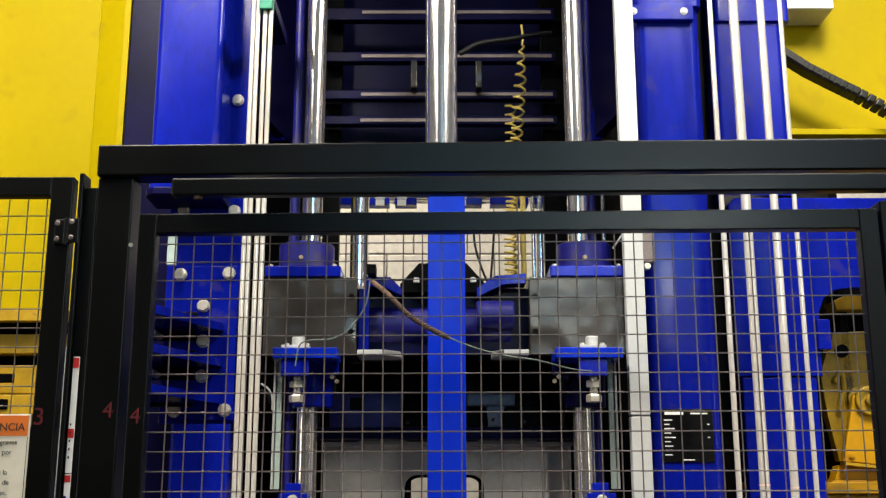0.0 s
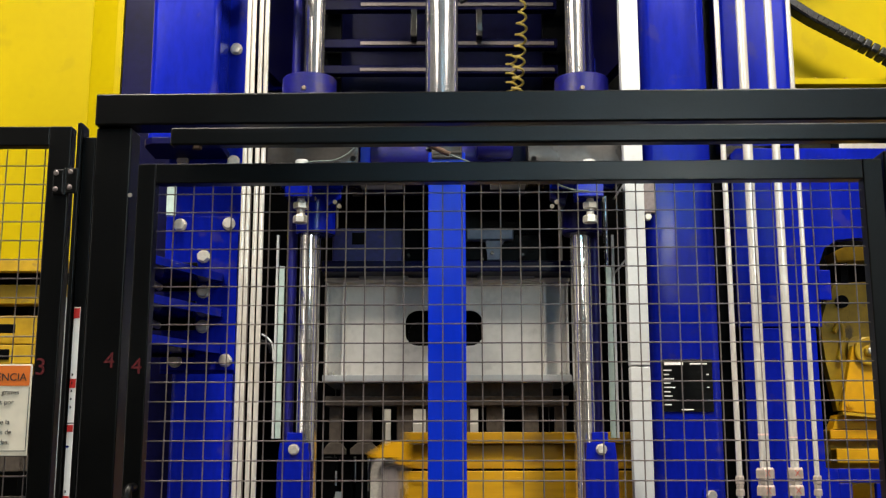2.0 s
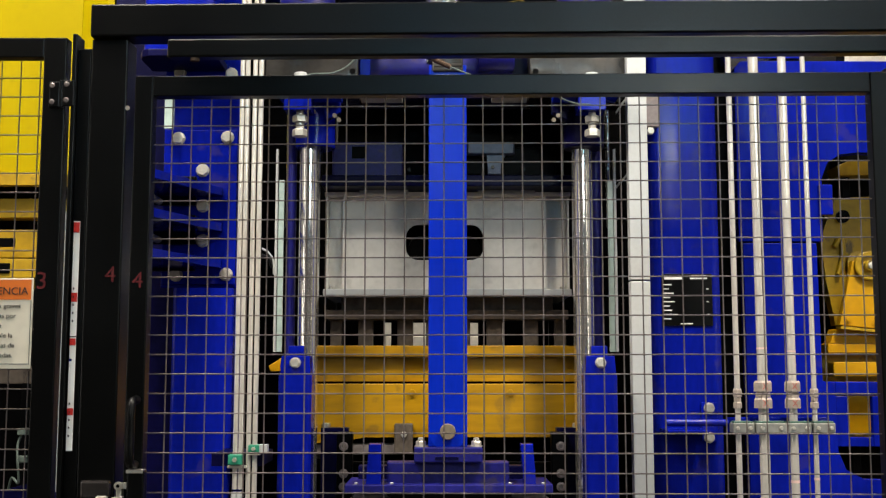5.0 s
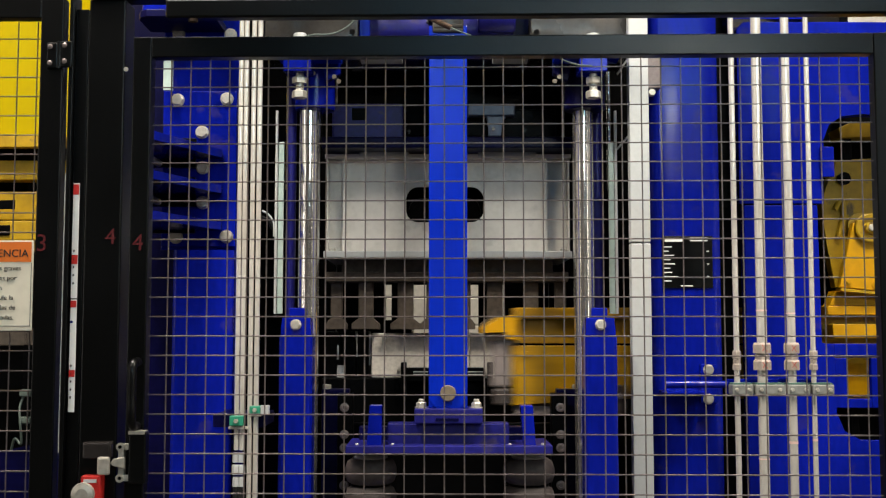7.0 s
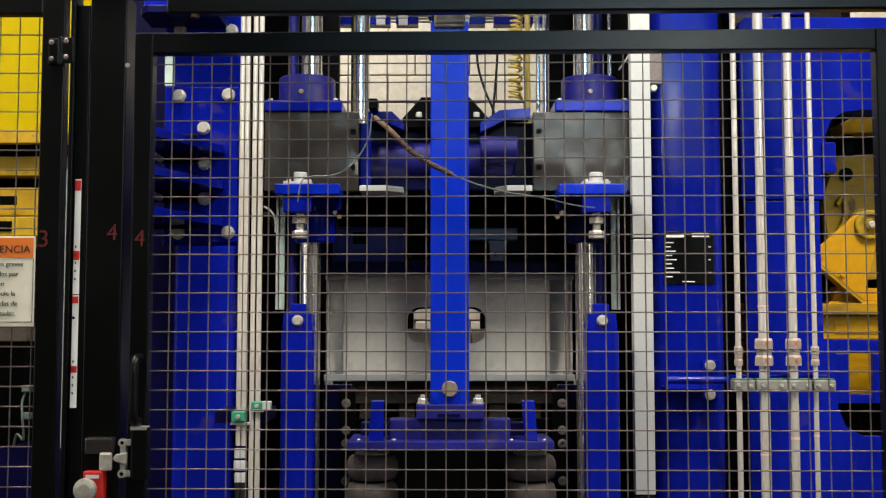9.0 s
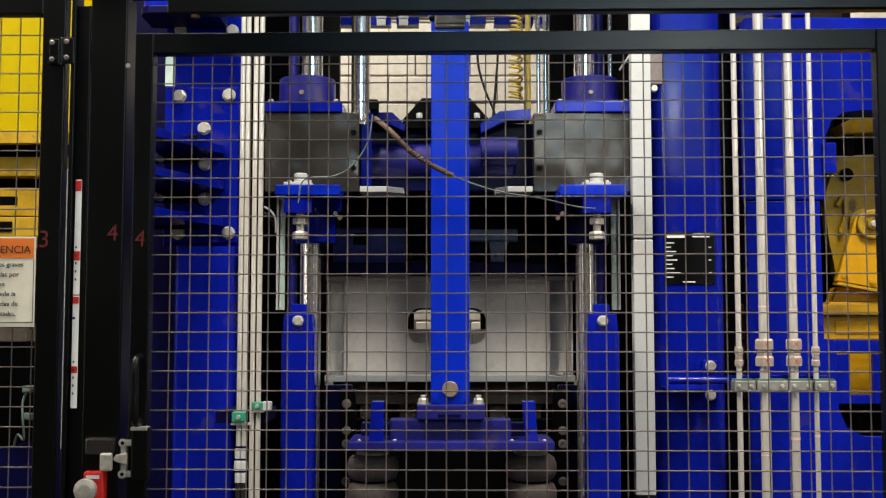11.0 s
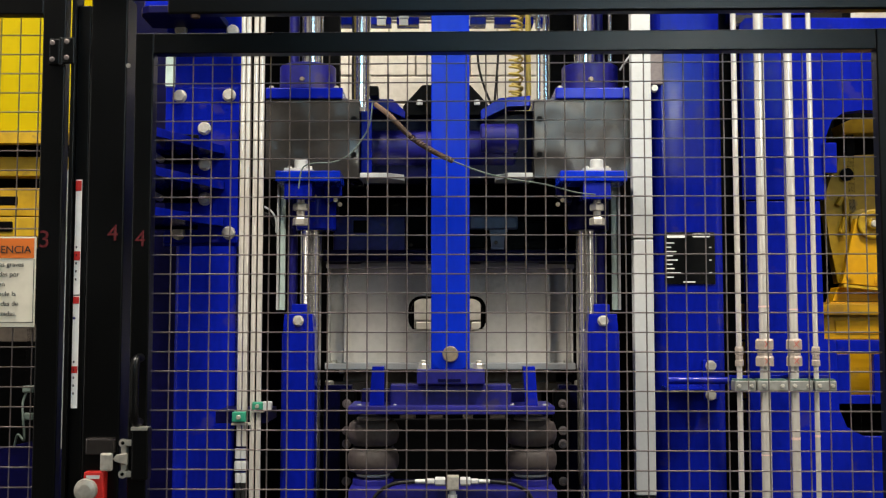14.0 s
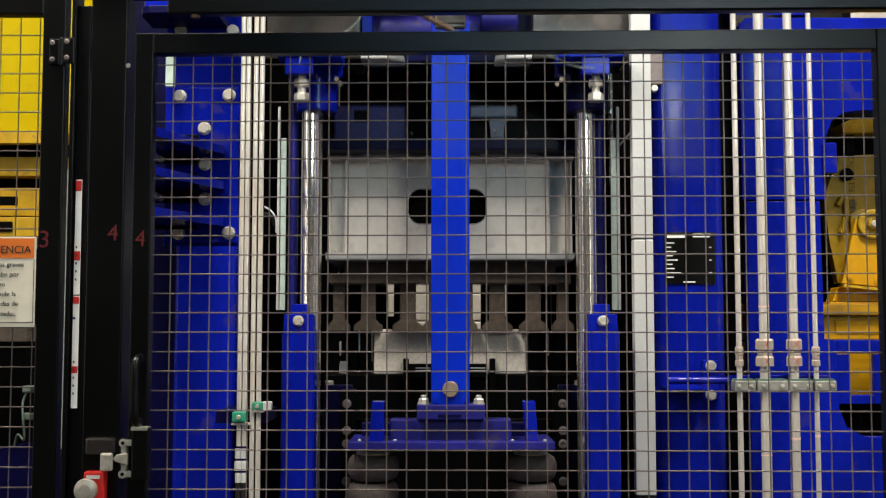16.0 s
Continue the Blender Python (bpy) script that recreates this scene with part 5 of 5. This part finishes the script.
    part("wall", box(1.4030, 3.4, 5.0, 5.06, 3.1068, 4.6, 0.004), YELLOW, h)
    part("flange", box(1.6363, 3.4, 4.85, 4.998, 3.0424, 3.0702, 0.003), YELLOW, h)
    part("flange_web", box(1.6731, 3.4, 4.94, 4.98, 2.9688, 3.0639, 0.003), YELLOW, h)
    for px in (1440, 1475, 1530):
        part("flange_bolt", hexhead((-2.0489 + px * 0.002574, 4.88, 3.0702), 0.012, 0.012, "z"), OCHRE, h)
    j = thing("junction_box", (1.7766, 4.95, 3.6540), "light grey enamelled junction box on the hopper", "junction box")
    part("body", box(1.6111, 1.8711, 4.80, 4.995, 3.6540, 3.9039, 0.006), BOXGREY, j)
    part("lid", box(1.6072, 1.8838, 4.76, 4.799, 3.7230, 3.9039, 0.005), BOXGREY, j)
    for px in (1396, 1478):
        part("screw", turned([(0.008, 0), (0.008, 0.003)], (-2.0585 + px * 0.002560, 4.76, 3.7420), "y", 12), ZINC, j)
    # cable chain
    c = thing("cable_chain", (1.8381, 4.85, 3.1518), "black plastic cable chain arching to the hopper", "cable chain")
    P = [Vector((-2.0402 + a * 0.002581, 4.8, 3.3000 + (140 - b) * 0.002655)) for a, b in ((1392, 80), (1420, 100), (1455, 124), (1495, 146), (1540, 170), (1600, 204), (1660, 240))]
    for q0 in (P[0], P[-1]):
        part("mount", box(q0.x - 0.02, q0.x + 0.02, 4.8, 5.01, q0.z - 0.02, q0.z + 0.02, 0.003), ZINC, c)
    n = 26
    for i in range(n):
        u = i / n * (len(P) - 1)
        k = int(u)
        q0 = P[k].lerp(P[k + 1], u - k)
        way = P[k + 1] - P[k]
        ang = math.atan2(way.z, way.x)
        bm = box(-0.018, 0.018, -0.04, 0.04, -0.023, 0.023, 0.007)
        box(-0.013, 0.013, -0.046, -0.041, -0.016, 0.016, 0.004, bm)
        bmesh.ops.transform(bm, matrix=Matrix.Translation(q0) @ Matrix.Rotation(-ang, 4, "Y"), verts=bm.verts)
        part("link", bm, HOSE, c)


# the swinging yellow arm of the drawer drive
ARM = (1.9053, 4.92, 1.8250)


def drive_arm():
    t = thing("drive_arm", ARM, "bright yellow swinging drive arm with bolts", "drive arm")
    w = lambda a, b: (-1.9797 + a * 0.002520, 1.6799 + (450 - b) * 0.002545)
    part("arm", prism([w(1519, 388), w(1566, 388), w(1612, 513), w(1492, 501)], "y", 4.92, 4.96, 0.004), ARMYELLOW, t)
    part("arm_foot", prism([w(1493, 503), w(1612, 515), w(1612, 520), w(1492, 508)], "y", 4.905, 4.97, 0.001), OCHRE, t)
    for a, b in ((1507, 491), (1556, 497)):
        part("bolt", turned([(0.018, 0), (0.018, 0.006), (0.010, 0.0065), (0.010, 0.012)], (w(a, b)[0], 4.92, w(a, b)[1]), "y", 18), ARMYELLOW, t)
    hub = part("hub", turned([(0.062, 0), (0.066, 0.004), (0.066, 0.022), (0.060, 0.026), (0.046, 0.026), (0.044, 0.012), (0.026, 0.012), (0.026, 0.034), (0.022, 0.038)], (ARM[0] + 0.012, 4.92, ARM[2] - 0.012), "y", 36), OCHRE, t)
    part("hub_pin", turned([(0.015, 0), (0.015, 0.006), (0.012, 0.008)], (ARM[0] + 0.012, 4.881, ARM[2] - 0.012), "y", 20), ZINC, hub)
    return t


# ---- left side ----
def left_side():
    h = thing("yellow_hopper", (-1.8016, 4.95, 2.2171), "bright yellow painted hopper wall with a rolled edge", "hopper", "hopper walls")
    part("wall", box(-3.4, -1.6510, 4.95, 5.0, 2.2259, 4.6, 0.004), YELLOW, h)
    part("return_wall", prism([(-1.6510, 4.951), (-1.5090, 4.86), (-1.4830, 4.86), (-1.4830, 4.91), (-1.6300, 5.0)], "z", 2.2259, 4.6, 0.002), YELLOW, h)
    part("edge_bar", box(-1.4890, -1.4610, 4.80, 4.859, 2.2259, 4.6, 0.002), YELLOW, h)
    part("bottom_lip", box(-3.4, -1.6829, 4.90, 4.949, 2.1761, 2.2273, 0.003), OCHRE, h)
    d = thing("left_drive_frame", (-1.9421, 5.0, 0.2), "dirty yellow beams in the shade behind the fence", "machine frame")
    for a, b, mat, y in ((278, 312, OCHRE, 5.0), (332, 382, OCHRE, 5.02), (386, 420, OCHRE, 4.96), (420, 436, OCHRE, 5.04)):
        z0, z1 = 1.35 + 5.0 * math.tan(radians(4.1) + math.atan((441 - b) / 1953.0)), 1.35 + 5.0 * math.tan(radians(4.1) + math.atan((441 - a) / 1953.0))
        part("beam", box(-3.4, -1.6330, y, y + 0.1, z0, z1, 0.004), mat, d)
    for a, b, x in ((350, 366, -2.02), (394, 412, -2.04)):
        part("slot", box(x, x + 0.1, 4.95, 4.958, 1.35 + 5.0 * math.tan(radians(4.1) + math.atan((441 - b) / 1953.0)), 1.35 + 5.0 * math.tan(radians(4.1) + math.atan((441 - a) / 1953.0)), 0.006), SHADEBLACK, d)
    part("block", box(-2.0954, -1.8614, 5.10, 5.2, 1.2866, 1.3677, 0.004), BROWN, d)
    # black sheet added for the darkness behind the beams
    part("dark_backing", box(-3.4, -1.5411, 5.4, 5.45, 0, 2.3281, 0.004), SHADEBLACK, d)
    b = thing("base_casing", (-1.8550, 4.8, 0), "blue base casing with loose cables, darkened for its shade", "machine casing")
    # blue casing in the darker copy, which holds the dim light low down
    part("casing", prism([(-3.4, 0), (-1.5393, 0), (-1.5393, 0.9513), (-1.6486, 0.9150), (-1.7773, 0.8571), (-1.9035, 0.8282), (-3.4, 0.8186)], "y", 4.8, 4.9, 0.004), SHADENAVY, b)
    k = thing("loose_cable", (-1.7800, 4.75, 0.8533), "grey sensor cable with two plugs", "cable")
    part("cord", cord([(-1.7791, 4.76, 1.0900), (-1.7918, 4.74, 1.0306), (-1.7803, 4.72, 0.9596), (-1.7828, 4.74, 0.8769), (-1.8168, 4.76, 0.8957), (-1.8438, 4.79, 0.8415)], 0.005), CABLE, k)
    for py in (690, 738):
        part("plug", box(-1.7934, -1.7504, 4.73, 4.77, 1.0900 - (py + 6 - 690) * 0.002407, 1.0900 - (py - 6 - 690) * 0.002407, 0.005), CABLE, k)


head = tamper_head()
yoke = lifting_yoke()
press_bed()
drawer = feed_drawer()
mould()
rear_frame()
right_side()
arm = drive_arm()
left_side()


# ---- blocks of the wall behind, where it shows between the machine parts ----
def wall_blocks():
    shared = None
    for row in range(3, 19):
        for col in range(-5, 6):
            x = (col + 0.5 * (row % 2)) * 0.4
            z = row * 0.2
            if shared is None:
                ob = part("block", box(-0.195, 0.195, 8.004, 8.05, 0.005, 0.195, 0.006, seg=1), WALLM, wall_north)
                shared = ob.data
            else:
                ob = new("block", shared)
                ob.parent = wall_north
            ob.location = (x, 0.002 * ((row * 7 + col * 3) % 3), z)


wall_blocks()


# ---- what moves ----
def motions():
    # heights of the head above its raised resting place, in thousandths of the full stroke's 0.53 m
    k = 0.00222
    rise = [(0.0, 0), (0.5, 0), (0.6, 8), (0.7, 32), (0.8, 66), (0.9, 112), (1.0, 159), (1.1, 208), (1.2, 232), (1.3, 237), (7.4, 237), (7.5, 232),
            (7.6, 183), (7.7, 124), (7.8, 60), (7.9, -10), (8.0, -19), (8.4, -23), (11.5, -25), (12.0, -25), (12.1, -16), (12.2, -6), (12.3, 0),
            (15.3, 0), (15.4, 4), (15.5, 21), (15.6, 48), (15.7, 92), (15.8, 142), (15.9, 189), (16.0, 225)]
    walk(head, [(t, pose(0, 4.6, HEAD_Z + k * h)) for t, h in rise])
    m = 0.00219
    lift = [(0.0, 0), (0.7, 0), (0.8, -4), (0.9, -16), (1.0, -38), (1.1, -54), (1.2, -60), (11.7, -60), (11.8, -58), (11.9, -46), (12.0, -28), (12.1, -10), (12.2, 0),
            (15.5, 1), (15.6, 0), (15.7, -10), (15.8, -32), (15.9, -52), (16.0, -60)]
    yx = yoke.location.x
    walk(yoke, [(t, pose(yx, 4.3, YOKE_Z + m * h)) for t, h in lift])
    d = 0.00251
    slide = [(0.0, 700), (1.5, 700), (1.6, 655), (1.7, 566), (1.8, 436), (1.9, 305), (2.0, 180), (2.1, 62), (2.2, 4), (2.3, 0), (6.5, 0), (6.6, 8), (6.7, 52), (6.8, 147), (6.9, 265), (7.0, 370), (7.1, 492), (7.2, 605), (7.3, 680), (7.4, 700), (16.0, 700)]
    dx, dy, dz = drawer.location
    walk(drawer, [(t, pose(dx + d * s, dy, dz)) for t, s in slide])
    swing = [(0.0, 0), (8.4, 0), (8.5, 2), (8.6, 8), (8.7, 16), (8.8, 25), (8.9, 32), (9.0, 35), (9.2, 34.5), (10.4, 34.5), (10.6, 30), (11.0, 5), (11.2, 0), (16.0, 0)]
    walk(arm, [(t, pose(*ARM, 0, a, 0)) for t, a in swing])


motions()
